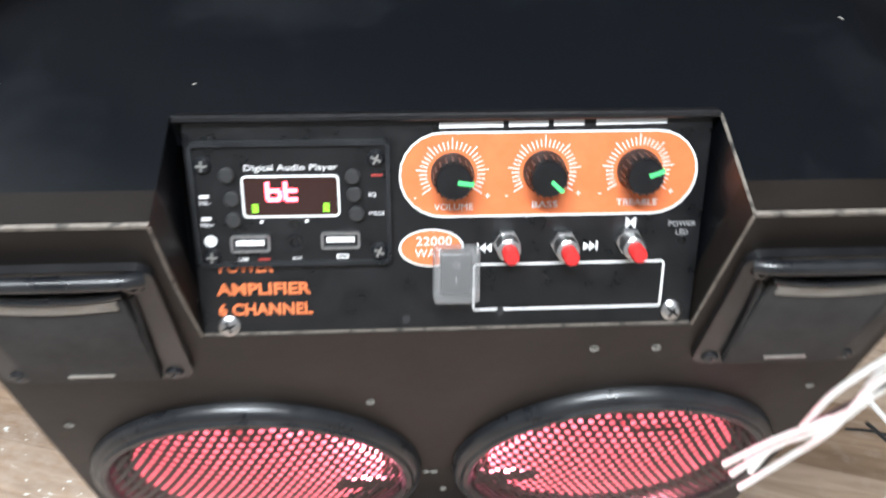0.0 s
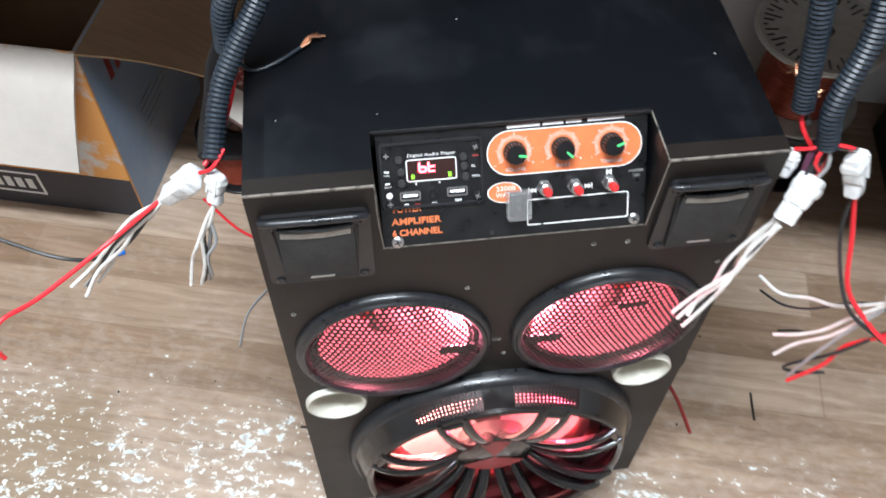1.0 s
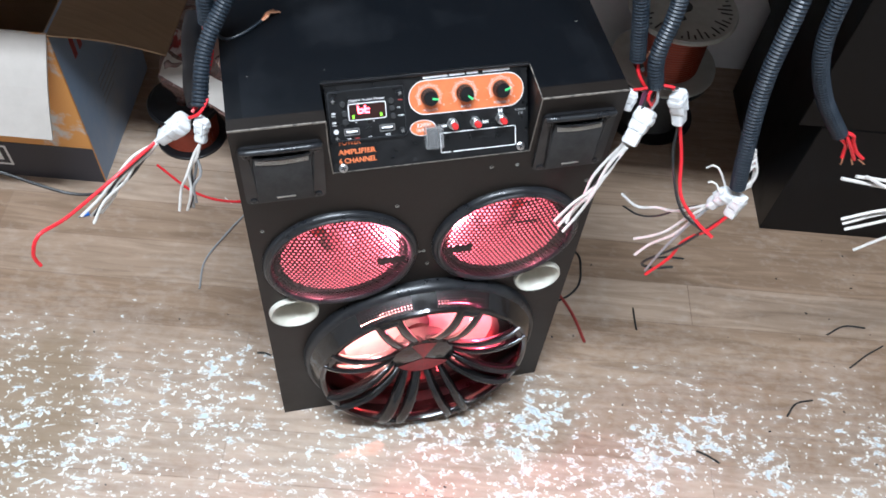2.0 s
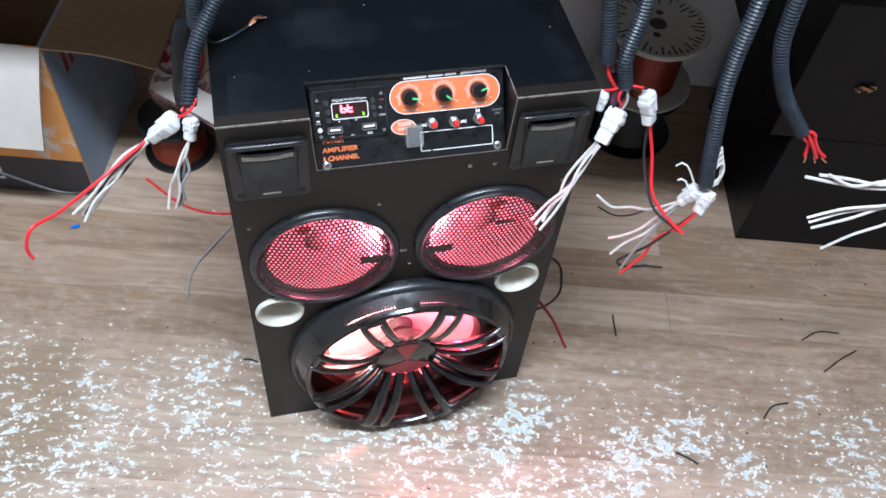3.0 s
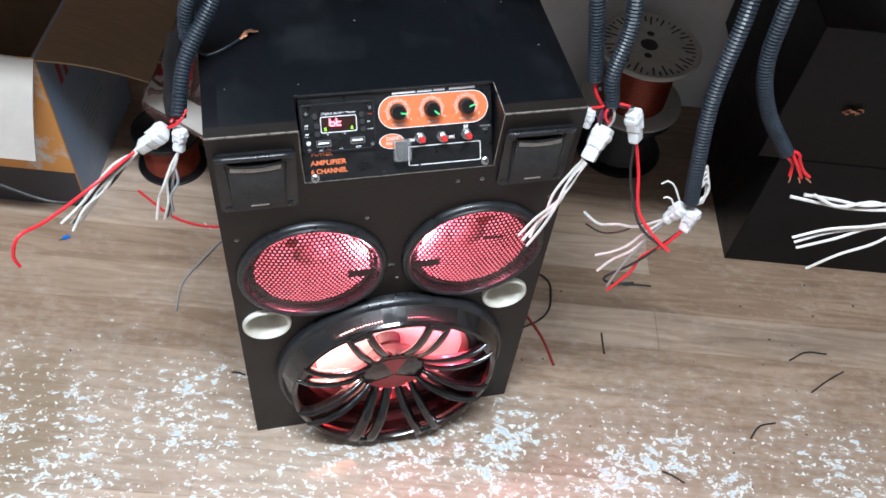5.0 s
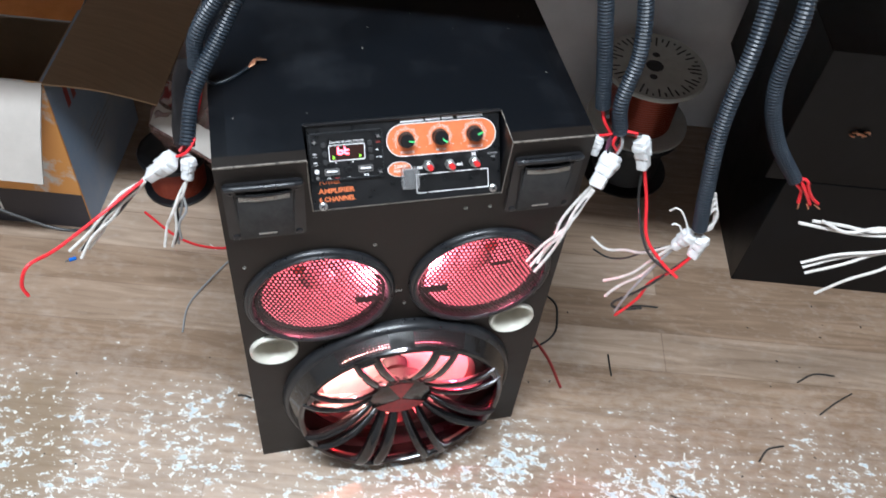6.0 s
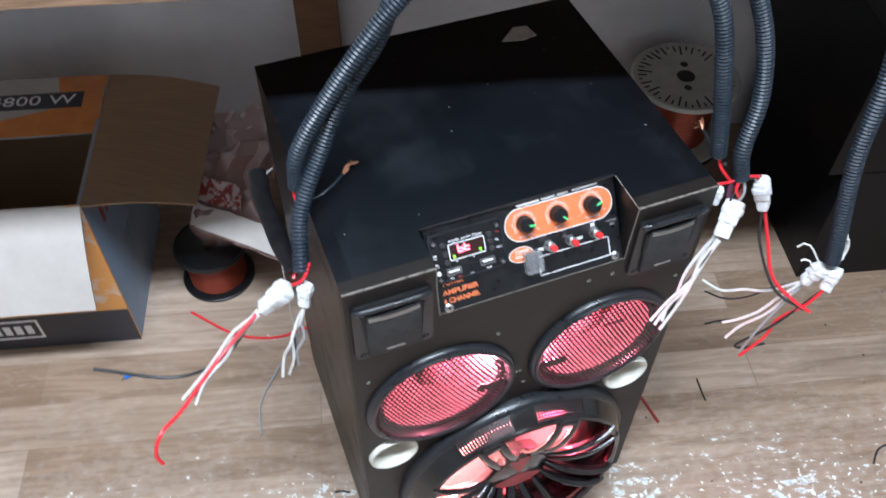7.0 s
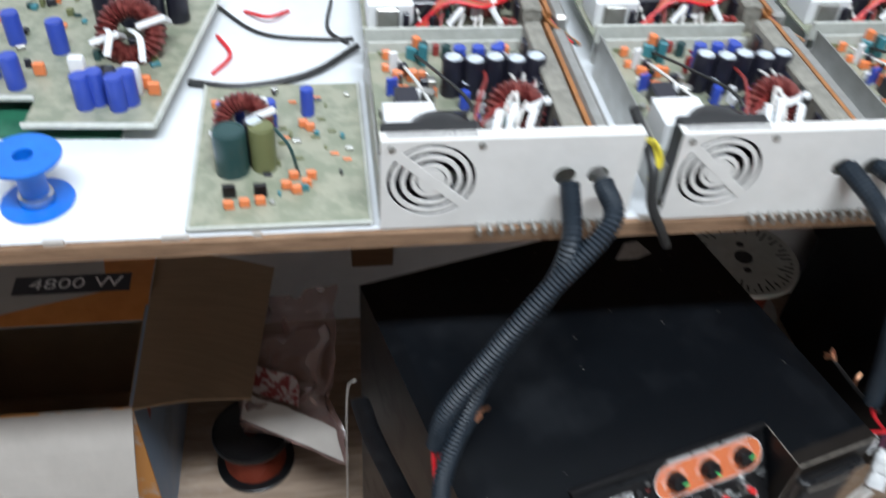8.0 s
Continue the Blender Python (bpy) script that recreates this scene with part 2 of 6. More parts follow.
M_CARD = material("brown_cardboard", (0.36, 0.245, 0.150), 0.85, second=(0.30, 0.205, 0.125), scale=14, bump=0.12, stretch=(1, 12, 1))
M_CARDWHITE = material("cream_cardboard", (0.52, 0.475, 0.43), 0.75, second=(0.45, 0.41, 0.37), scale=12, bump=0.06)
M_PRINTBLUE = material("blue_white_carton_print", (0.24, 0.32, 0.43), 0.55, second=(0.38, 0.40, 0.42), scale=6, spread=(0.45, 0.75))
M_PRINTORANGE = material("orange_carton_print", (0.72, 0.33, 0.09), 0.5, second=(0.62, 0.62, 0.60), scale=7, spread=(0.50, 0.56))
M_CARDPRINT = material("grey_white_carton_print", (0.50, 0.48, 0.45), 0.5, second=(0.42, 0.40, 0.375), scale=12)
M_SWOOSH = material("orange_carton_ink", (0.66, 0.25, 0.055), 0.5, second=(0.56, 0.19, 0.035), scale=25)
M_PRINTDARK = material("dark_carton_print", (0.035, 0.035, 0.045), 0.5)
M_PRINTRED = material("dark_red_print", (0.28, 0.035, 0.03), 0.5)
M_TABLE = material("white_laminate", (0.82, 0.84, 0.86), 0.3, second=(0.74, 0.76, 0.78), scale=9, rough2=0.45)
M_PLY = material("raw_plywood_edge", (0.36, 0.22, 0.13), 0.8, second=(0.16, 0.09, 0.05), scale=30, stretch=(1, 1, 18), bump=0.2)
M_WHITEMETAL = material("white_powder_coated_steel", (0.80, 0.78, 0.75), 0.4, second=(0.74, 0.72, 0.69), scale=30)
M_PCB = material("pale_green_circuit_board", (0.25, 0.27, 0.195), 0.4, second=(0.36, 0.355, 0.27), scale=55, spread=(0.42, 0.58))
M_PCBDARK = material("dark_green_circuit_board", (0.02, 0.10, 0.06), 0.4, second=(0.03, 0.16, 0.09), scale=70)
M_DUSTYSINK = material("dusty_grey_heatsink", (0.23, 0.22, 0.19), 0.7, metal=0.2, second=(0.36, 0.34, 0.29), scale=90, bump=0.5)
M_STRIP = material("orange_brown_insulating_strip", (0.42, 0.17, 0.05), 0.5, second=(0.30, 0.12, 0.04), scale=40)
M_BOARDRIM = material("pale_board_edge", (0.62, 0.63, 0.58), 0.6, second=(0.50, 0.51, 0.46), scale=80)
M_TEAL = material("teal_component", (0.05, 0.22, 0.26), 0.4)
M_CAPBLACK = material("black_capacitor_sleeve", (0.015, 0.015, 0.025), 0.3)
M_CAPGREEN = material("dark_green_capacitor_sleeve", (0.02, 0.06, 0.06), 0.3)
M_CAPOLIVE = material("olive_capacitor_sleeve", (0.16, 0.17, 0.07), 0.4)
M_CAPBLUE = material("blue_capacitor_sleeve", (0.04, 0.08, 0.45), 0.3)
# the lids' shine is painted as a pale blue-white, non-metallic colour
M_CAPTOP = material("capacitor_lid_painted_shine", (0.70, 0.75, 0.80), 0.25, second=(0.45, 0.50, 0.56), scale=200)
M_YELLOWWIRE = material("yellow_wire_insulation", (0.75, 0.62, 0.05), 0.45)
M_FILM = material("orange_film_capacitor", (0.85, 0.24, 0.08), 0.4)
M_TOROID = material("dark_red_winding", (0.10, 0.012, 0.012), 0.35, second=(0.34, 0.10, 0.085), scale=160, metal=0.3, spread=(0.42, 0.62))
M_BLUE = material("blue_plastic", (0.01, 0.18, 0.72), 0.35, second=(0.01, 0.14, 0.60), scale=40)
M_ALU = material("aluminium_heatsink", (0.50, 0.50, 0.48), 0.4, metal=0.8, second=(0.40, 0.39, 0.36), scale=60)
M_CLEAR = clear("smoked_clear_rubber", (0.70, 0.70, 0.70), 0.2, 0.34, 0.5)
M_BAG = clear("clear_polythene", (0.36, 0.22, 0.20), 0.22, 0.72, 0.3)
M_BAGPRINT = material("red_bag_print", (0.22, 0.02, 0.02), 0.4, second=(0.45, 0.38, 0.36), scale=60, spread=(0.5, 0.55))
M_LED = glowing("red_display_segment", (1.0, 0.07, 0.10), 12.0)
M_LEDGREEN = glowing("green_display_bar", (0.35, 1.0, 0.05), 0.6)
M_DISPLAY = material("dark_display_window", (0.03, 0.012, 0.01), 0.1)
M_LEDSTRIP = glowing("red_led_strip", (1.0, 0.25, 0.28), 14.0)
M_TUBE = glowing("fluorescent_tube", (1.0, 0.98, 0.94), 3.0)
M_PAPER = material("torn_white_paper", (0.62, 0.60, 0.57), 0.8, second=(0.45, 0.43, 0.40), scale=90)
M_WOOD = material("rough_brown_wood", (0.22, 0.12, 0.06), 0.8, second=(0.18, 0.09, 0.045), scale=18, stretch=(1, 1, 6), bump=0.3)
M_SPECK = material("pale_dust_and_chips", (0.20, 0.19, 0.17), 0.85)

# ---- mesh tools ----
ROOM = pose(0, 0, 0, 0, 0, -15)


def part(name, bm, mat, parent=None, label="", smooth=False, m=None):
    me = bpy.data.meshes.new(name)
    bmesh.ops.recalc_face_normals(bm, faces=bm.faces)
    bm.to_mesh(me)
    bm.free()
    me.materials.append(mat)
    if smooth:
        me.polygons.foreach_set("use_smooth", [True] * len(me.polygons))
        me.set_sharp_from_angle(angle=radians(38))
    ob = new(name, me)
    if parent:
        ob.parent = parent
    if m is not None:
        ob.matrix_basis = m
    return tagged(ob, label) if label else ob


def thing(name, m, label, category, group="", kind=""):
    ob = new(name)
    ob.empty_display_size = 0.02
    ob.matrix_basis = m
    return tagged(ob, label, category, group, kind)


def block(x0, x1, y0, y1, z0, z1, bevel=0.0, bm=None, segments=1):
    b = bmesh.new()
    bmesh.ops.create_cube(b, size=1, matrix=Matrix.Translation(((x0 + x1) / 2, (y0 + y1) / 2, (z0 + z1) / 2)) @ Matrix.Diagonal((x1 - x0, y1 - y0, z1 - z0, 1)))
    if bevel:
        bmesh.ops.bevel(b, geom=b.edges[:], offset=bevel, segments=segments, affect="EDGES", profile=0.5)
    return merge(bm, b)


def merge(bm, b):
    if bm is None:
        return b
    me = bpy.data.meshes.new("tmp")
    b.to_mesh(me)
    b.free()
    bm.from_mesh(me)
    bpy.data.meshes.remove(me)
    return bm


def moved(b, m):
    bmesh.ops.transform(b, matrix=m, verts=b.verts[:])
    return b


def lathe(profile, n=40, axis="z", bm=None, at=(0, 0, 0)):
    """Turns (radius, height) points round an axis: z, or y (height runs along +y)."""
    b = bmesh.new()
    rings = []
    for r, h in profile:
        if r < 1e-6:
            rings.append([b.verts.new((0, 0, h))])
        else:
            rings.append([b.verts.new((r * math.cos(2 * math.pi * k / n), r * math.sin(2 * math.pi * k / n), h)) for k in range(n)])
    for a, c in zip(rings, rings[1:]):
        for k in range(n):
            q = [a[k % len(a)], a[(k + 1) % len(a)], c[(k + 1) % len(c)], c[k % len(c)]]
            q = list(dict.fromkeys(q))
            if len(q) > 2:
                b.faces.new(q)
    turn = pose(*at, -90) if axis == "y" else pose(*at)
    return merge(bm, moved(b, turn))


def spline(points, step):
    """Points evenly along a smooth curve through the given ones."""
    p = [Vector(q) for q in points]
    p = [2 * p[0] - p[1]] + p + [2 * p[-1] - p[-2]]
    fine = []
    for i in range(1, len(p) - 2):
        for k in range(24):
            t = k / 24
            a, b, c, d = p[i - 1:i + 3]
            fine.append(0.5 * (2 * b + (c - a) * t + (2 * a - 5 * b + 4 * c - d) * t * t + (3 * b - a - 3 * c + d) * t ** 3))
    fine.append(p[-2])
    out, left = [fine[0]], step
    for a, b in zip(fine, fine[1:]):
        gap = (b - a).length
        while gap >= left and gap > 1e-9:
            a = a.lerp(b, left / gap)
            out.append(a)
            gap, left = (b - a).length, step
        left -= gap
    if (out[-1] - fine[-1]).length > step * 0.3:
        out.append(fine[-1])
    return out


def tube(points, radius, n=8, step=0.006, ribs=0.0, flat=1.0, bm=None, radii=None):
    """A swept tube; ribs: depth of the corrugation, one rib per two steps."""
    c = spline(points, step)
    b = bmesh.new()
    up = Vector((0.13, 0.31, 0.94))
    rings = []
    for i, q in enumerate(c):
        d = (c[min(i + 1, len(c) - 1)] - c[max(i - 1, 0)]).normalized()
        s = d.cross(up).normalized()
        up = s.cross(d).normalized()
        f = i / max(1, len(c) - 1)
        r = (radius if radii is None else radii(f)) - (ribs if i % 2 else 0)
        rings.append([b.verts.new(q + r * (s * math.cos(2 * math.pi * k / n) + up * flat * math.sin(2 * math.pi * k / n))) for k in range(n)])
    for a, e in zip(rings, rings[1:]):
        for k in range(n):
            b.faces.new((a[k], a[(k + 1) % n], e[(k + 1) % n], e[k]))
    b.faces.new(rings[0])
    b.faces.new(rings[-1])
    return merge(bm, b)


def sheet(outline, holes, thickness):
    """A flat board in x, z with holes, from y = 0 to y = thickness. outline, holes: lists of (x, z)."""
    b = bmesh.new()
    for loop in (outline, *holes):
        vs = [b.verts.new((x, 0, z)) for x, z in loop]
        for i in range(len(vs)):
            b.edges.new((vs[i], vs[(i + 1) % len(vs)]))
    bmesh.ops.triangle_fill(b, edges=b.edges[:], use_beauty=True)
    r = bmesh.ops.extrude_face_region(b, geom=b.faces[:])
    bmesh.ops.translate(b, verts=[v for v in r["geom"] if isinstance(v, bmesh.types.BMVert)], vec=(0, thickness, 0))
    return b


def circle(x, z, r, n=48):
    return [(x + r * math.cos(2 * math.pi * k / n), z + r * math.sin(2 * math.pi * k / n)) for k in range(n)]


def rounded(x0, x1, z0, z1, r, n=6):
    out = []
    for cx, cz, a in ((x1 - r, z1 - r, 0), (x0 + r, z1 - r, 90), (x0 + r, z0 + r, 180), (x1 - r, z0 + r, 270)):
        out += [(cx + r * math.cos(radians(a + 90 * k / n)), cz + r * math.sin(radians(a + 90 * k / n))) for k in range(n + 1)]
    return out


def lettering(words, height, parent, mat, m, name="lettering", wide=0.0, depth=0.00015, bold=0.0):
    """Words as a flat mesh, centred; wide: the width to which the line is fitted."""
    cu = bpy.data.curves.new("words", "FONT")
    cu.body, cu.size, cu.align_x, cu.align_y, cu.extrude, cu.offset = words, height / 0.72, "CENTER", "CENTER", depth, bold
    cu.resolution_u = 3
    tmp = new("words", cu)
    me = bpy.data.meshes.new_from_object(tmp.evaluated_get(bpy.context.evaluated_depsgraph_get()))
    bpy.data.objects.remove(tmp)
    bpy.data.curves.remove(cu)
    if wide:
        xs = [v.co.x for v in me.vertices]
        me.transform(Matrix.Diagonal((wide / (max(xs) - min(xs)), 1, 1, 1)))
    me.materials.clear()
    me.materials.append(mat)
    ob = new(name, me)
    ob.parent = parent
    ob.matrix_basis = m
    return ob


# ---- the room ----


def setting(name, bm, mat, label, m=ROOM, category=""):
    ob = part(name, bm, mat, m=m)
    return tagged(ob, label, category or name.split("_")[0], kind="structure")


setting("floor", block(-2.2, 2.2, -3.2, 0.9, -0.05, 0.0), M_FLOOR, "wood-print vinyl floor with white worn-through patches")
setting("wall_north", block(-2.2, 2.2, 0.77, 0.9, 0.0, 2.7), M_WALL, "grey-white painted wall behind the bench")
# unseen walls added round the room, their grey chosen for the fill they bounce
setting("wall_south", block(-2.2, 2.2, -3.3, -3.2, -0.05, 2.7), M_WALLDARK, "unseen grey wall, toned to set the bounce light")
setting("wall_west", block(-2.3, -2.2, -3.3, 0.9, -0.05, 2.7), M_WALLDARK, "unseen grey wall, toned to set the bounce light")
setting("wall_east", block(2.2, 2.3, -3.3, 0.9, -0.05, 2.7), M_WALLDARK, "unseen grey wall, toned to set the bounce light")
setting("ceiling", block(-2.3, 2.3, -3.3, 0.9, 2.7, 2.8), M_CEIL, "plain white painted ceiling")

rnd = random.Random(12)
for k in range(7):
    r = rnd.uniform(0.004, 0.010)
    spot = [(r * rnd.uniform(0.5, 1.0) * math.cos(2 * math.pi * j / 11), 0.7 * r * rnd.uniform(0.5, 1.0) * math.sin(2 * math.pi * j / 11)) for j in range(11)]
    ob = part("wall_stain", sheet(spot, [], 0.0006), M_WALLDARK, m=ROOM @ pose(rnd.uniform(-0.75, -0.28), 0.7692, rnd.uniform(0.34, 0.62)))
    tagged(ob, "small grey stain on the painted wall", "stain", "stains on the wall")

# ---- the loudspeaker cabinet ----
TOP = 0.601
speaker = thing("loudspeaker", pose(0, 0, 0), "black party loudspeaker glowing red, standing on the vinyl floor", "loudspeaker")
T = 0.015
notch = [(-0.19, 0.0), (0.19, 0.0), (0.19, TOP), (0.102, TOP), (0.100, 0.527), (-0.098, 0.527), (-0.102, TOP), (-0.19, TOP)]
MIDS = ((-0.0955, 0.380), (0.0940, 0.384))
PORTS = ((-0.155, 0.283), (0.147, 0.286))
WOOFER = (0.004, 0.156)
holes = [circle(*c, 0.0755) for c in MIDS] + [circle(*c, 0.0245, 28) for c in PORTS] + [circle(*WOOFER, 0.128, 64)]
front = part("front_board", sheet(notch, holes, T), M_FRONT, speaker)
part("side_board", block(-0.19, -0.175, T, 0.335, 0, TOP), M_CAB, speaker)
part("side_board", block(0.175, 0.19, T, 0.335, 0, TOP), M_CAB, speaker)
part("back_board", block(-0.175, 0.175, 0.32, 0.335, 0, TOP), M_CAB, speaker)
part("bottom_board", block(-0.175, 0.175, T, 0.32, 0, 0.015), M_CAB, speaker)
b = sheet([(-0.175, T), (-0.102, T), (-0.102, 0.049), (0.102, 0.049), (0.102, T), (0.175, T), (0.175, 0.32), (-0.175, 0.32)], [], 0.015)
moved(b, Matrix(((1, 0, 0, 0), (0, 0, 1, 0), (0, -1, 0, TOP), (0, 0, 0, 1))))
part("top_board", b, M_TOPBOARD, speaker)
# recess cheeks, and the bare edges of the chipped board
for s in (-1, 1):
    b = bmesh.new()
    quad = [(s * 0.102, T, TOP - 0.015), (s * 0.102, 0.049, TOP - 0.015), (s * 0.0995, 0.002, 0.527), (s * 0.100, T, 0.527)]
    vs = [b.verts.new(q) for q in quad] + [b.verts.new((x + s * 0.004, y, z)) for x, y, z in quad]
    for f in ((0, 1, 2, 3), (7, 6, 5, 4), (0, 4, 5, 1), (1, 5, 6, 2), (2, 6, 7, 3), (3, 7, 4, 0)):
        b.faces.new([vs[i] for i in f])
    part("recess_cheek", b, M_CAB, speaker)
    x0, x1 = sorted((s * 0.1022, s * 0.1899))
    part("worn_edge", block(x0, x1, -0.0006, 0.001, TOP - 0.0011, TOP + 0.0005), M_EDGE, speaker, "chipped bare board edge")
    part("worn_edge", tube([(s * 0.1022, -0.0002, TOP - 0.001), (s * 0.1012, -0.0002, 0.565), (s * (0.1002 if s > 0 else 0.0985), -0.0002, 0.528)], 0.0006, 6), M_EDGE, speaker, "chipped bare board edge")
    if s > 0:
        part("worn_edge", tube([(0.1022, 0.0, TOP), (0.1022, 0.025, TOP), (0.1022, 0.048, TOP)], 0.0007, 6), M_EDGE, speaker, "chipped bare board edge")

# control panel: local x to the right, y up the slope, z out of it
slope = Vector((0, 0.048, 0.074)).normalized()
out = Vector((1, 0, 0)).cross(slope)
PANEL = Matrix(((1, 0, out.x, 0), (0, slope.y, out.y, 0.001), (0, slope.z, out.z, 0.527), (0, 0, 0, 1)))
panel = part("control_panel", block(-0.0985, 0.0998, 0.0005, 0.088, -0.003, 0, 0.0004), M_PANEL, speaker, "black control panel with knobs, sockets and printing", m=PANEL)
part("panel_lip", block(-0.101, 0.1015, 0.0865, 0.0895, -0.004, 0.0035, 0.0008), M_BLACK, speaker, m=PANEL)
part("worn_edge", tube([(-0.1015, 0.0492, TOP + 0.0002), (0.0, 0.0492, TOP + 0.0002), (0.1015, 0.0492, TOP + 0.0002)], 0.0007, 6), M_RIM, speaker)
part("bare_edge", block(-0.0985, 0.0998, -0.0004, 0.0004, -0.002, 0.0003), M_EDGE, speaker, m=PANEL)


def flat(outline, z0, z1):
    """A plate in the panel's plane."""
    b = sheet(outline, [], z1 - z0)
    return moved(b, Matrix(((1, 0, 0, 0), (0, 0, 1, 0), (0, 1, 0, z0), (0, 0, 0, 1))))


def frame_plate(x0, x1, y0, y1, r, w, z0, z1):
    b = sheet(rounded(x0, x1, y0, y1, r), [rounded(x0 + w, x1 - w, y0 + w, y1 - w, max(r - w, 0.0003))], z1 - z0)
    return moved(b, Matrix(((1, 0, 0, 0), (0, 0, 1, 0), (0, 1, 0, z0), (0, 0, 0, 1))))


def P(x, y, z=0.0, turn=0):
    """A place on the panel in millimetres."""
    return pose(x / 1000, y / 1000, z / 1000, 0, 0, turn)


def screw(parent, m, r=0.0042, name="screw"):
    b = lathe([(r, 0), (r, 0.0008), (r * 0.7, 0.0019), (0, 0.0022)], 16)
    s = part(name, b, M_STEEL, parent, smooth=True, m=m)
    b = block(-r * 0.6, r * 0.6, -r * 0.1, r * 0.1, 0.0019, 0.0024)
    block(-r * 0.1, r * 0.1, -r * 0.6, r * 0.6, 0.0019, 0.0024, bm=b)
    part("cross_slot", b, M_BLACK, s)
    return s


# audio player module
player = part("player_module", frame_plate(-0.0965, -0.0225, 0.0305, 0.0795, 0.003, 0.0016, 0.0, 0.0034), M_RIM, panel, "black audio player module with a red display")
part("face", flat(rounded(-0.0955, -0.0235, 0.0315, 0.0785, 0.002), 0.0, 0.0020), M_PANEL, player)
part("display_frame", frame_plate(-0.0781, -0.0416, 0.0500, 0.0666, 0.002, 0.0008, 0.002, 0.0027), M_WHITE_PRINT, player)
part("display", flat(rounded(-0.0772, -0.0424, 0.0509, 0.0657, 0.0012), 0.002, 0.0024), M_DISPLAY, player)


def segments(strokes, x, y, w, h, t):
    """Seven-segment strokes: a top, b upper right, c lower right, d bottom, e lower left, f upper left, g middle."""
    where = dict(a=(0, h / 2, w, t), d=(0, -h / 2, w, t), g=(0, 0, w, t), b=(w / 2, h / 4, t, h / 2), c=(w / 2, -h / 4, t, h / 2), e=(-w / 2, -h / 4, t, h / 2), f=(-w / 2, h / 4, t, h / 2))
    b = bmesh.new()
    for s in strokes:
        cx, cy, sx, sy = where[s]
        block(x + cx - sx / 2, x + cx + sx / 2, y + cy - sy / 2, y + cy + sy / 2, 0.0024, 0.0026, bm=b)
    return b


part("display_letter", segments("fedcg", -0.0662, 0.0606, 0.0046, 0.0070, 0.0016), M_LED, player)
part("display_letter", segments("fedg", -0.0596, 0.0606, 0.0044, 0.0070, 0.0016), M_LED, player)
for x in (-0.0735, -0.0468):
    b = bmesh.new()
    for k in range(4):
        block(x - 0.0012, x + 0.0012, 0.0522 + k * 0.0009, 0.0527 + k * 0.0009, 0.0024, 0.0026, bm=b)
    part("level_bars", b, M_LEDGREEN, player)
for x, y in ((-91.7, 70.8), (-27.7, 72.6), (-27.3, 35.7), (-91.1, 34.6)):
    b = lathe([(0.0034, 0), (0.0034, 0.0006), (0.0024, 0.0018), (0, 0.0019)], 14)
    s = part("module_screw", b, M_RIM, player, smooth=True, m=P(x, y, 2))
    part("cross_slot", moved(block(-0.0020, 0.0020, -0.0004, 0.0004, 0.0018, 0.0023, bm=block(-0.0004, 0.0004, -0.0020, 0.0020, 0.0018, 0.0023)), pose(0, 0, 0, 0, 0, x)), M_ALU, s)
for x, y in ((-83, 67), (-81.8, 57.8), (-81.8, 49.5), (-36.5, 65.8), (-36.1, 58.9), (-35.5, 51.1)):
    part("button", lathe([(0.0030, 0), (0.0030, 0.0016), (0.0024, 0.0022), (0, 0.0023)], 16), M_MATT, player, smooth=True, m=P(x, y, 2))
for x, y in ((-76.3, 39.6), (-42.0, 40.3)):
    usb = part("usb_socket", frame_plate(-0.0075, 0.0075, -0.0034, 0.0034, 0.0012, 0.0010, 0, 0.0012), M_STEEL, player, "bright steel socket", m=P(x, y, 2))
    part("cavity", block(-0.0064, 0.0064, -0.0023, 0.0023, 0, 0.0003), M_BLACK, usb)
    part("tongue", block(-0.0054, 0.0054, -0.0006, 0.0014, 0.0003, 0.0010), M_WHITE_PRINT, usb)
part("aux_socket", lathe([(0.0016, 0.0003), (0.0020, 0.0010), (0.0036, 0.0010), (0.0036, 0)], 18), M_BLACK, player, smooth=True, m=P(-59.1, 39.7, 2))
part("small_window", lathe([(0.0018, 0), (0.0018, 0.0003), (0, 0.0003)], 14), M_GLOSS, player, m=P(-59.3, 47.4, 2))
lettering("Digital Audio Player", 0.0023, player, M_WHITE_PRINT, P(-59.5, 69.4, 2.2), wide=0.0345)
lettering("USB", 0.0016, player, M_WHITE_PRINT, P(-79.5, 33.0, 2.2))
lettering("AUX", 0.0013, player, M_WHITE_PRINT, P(-59, 33.2, 2.2))
lettering("EQ", 0.0016, player, M_WHITE_PRINT, P(-29.4, 58.4, 2.2))
lettering("MODE", 0.0015, player, M_WHITE_PRINT, P(-27.9, 50.8, 2.2))
lettering("VOL-", 0.0015, player, M_WHITE_PRINT, P(-92.1, 56.0, 2.2))
lettering("VOL+", 0.0015, player, M_WHITE_PRINT, P(-92.1, 47.2, 2.2))
for x, y in ((-92.1, 58.6), (-92.1, 49.8)):
    part("symbol", block(-0.0018, 0.0018, -0.0007, 0.0007, 0, 0.0002), M_WHITE_PRINT, player, m=P(x, y, 2.0))
part("symbol", lathe([(0.0024, 0), (0.0024, 0.0002), (0, 0.0002)], 16), M_WHITE_PRINT, player, m=P(-91.3, 40.8, 2.0))
part("symbol", frame_plate(-0.0024, 0.0024, -0.0009, 0.0009, 0.0006, 0.0005, 0, 0.0002), M_WHITE_PRINT, player, m=P(-41.5, 33.6, 2.0))
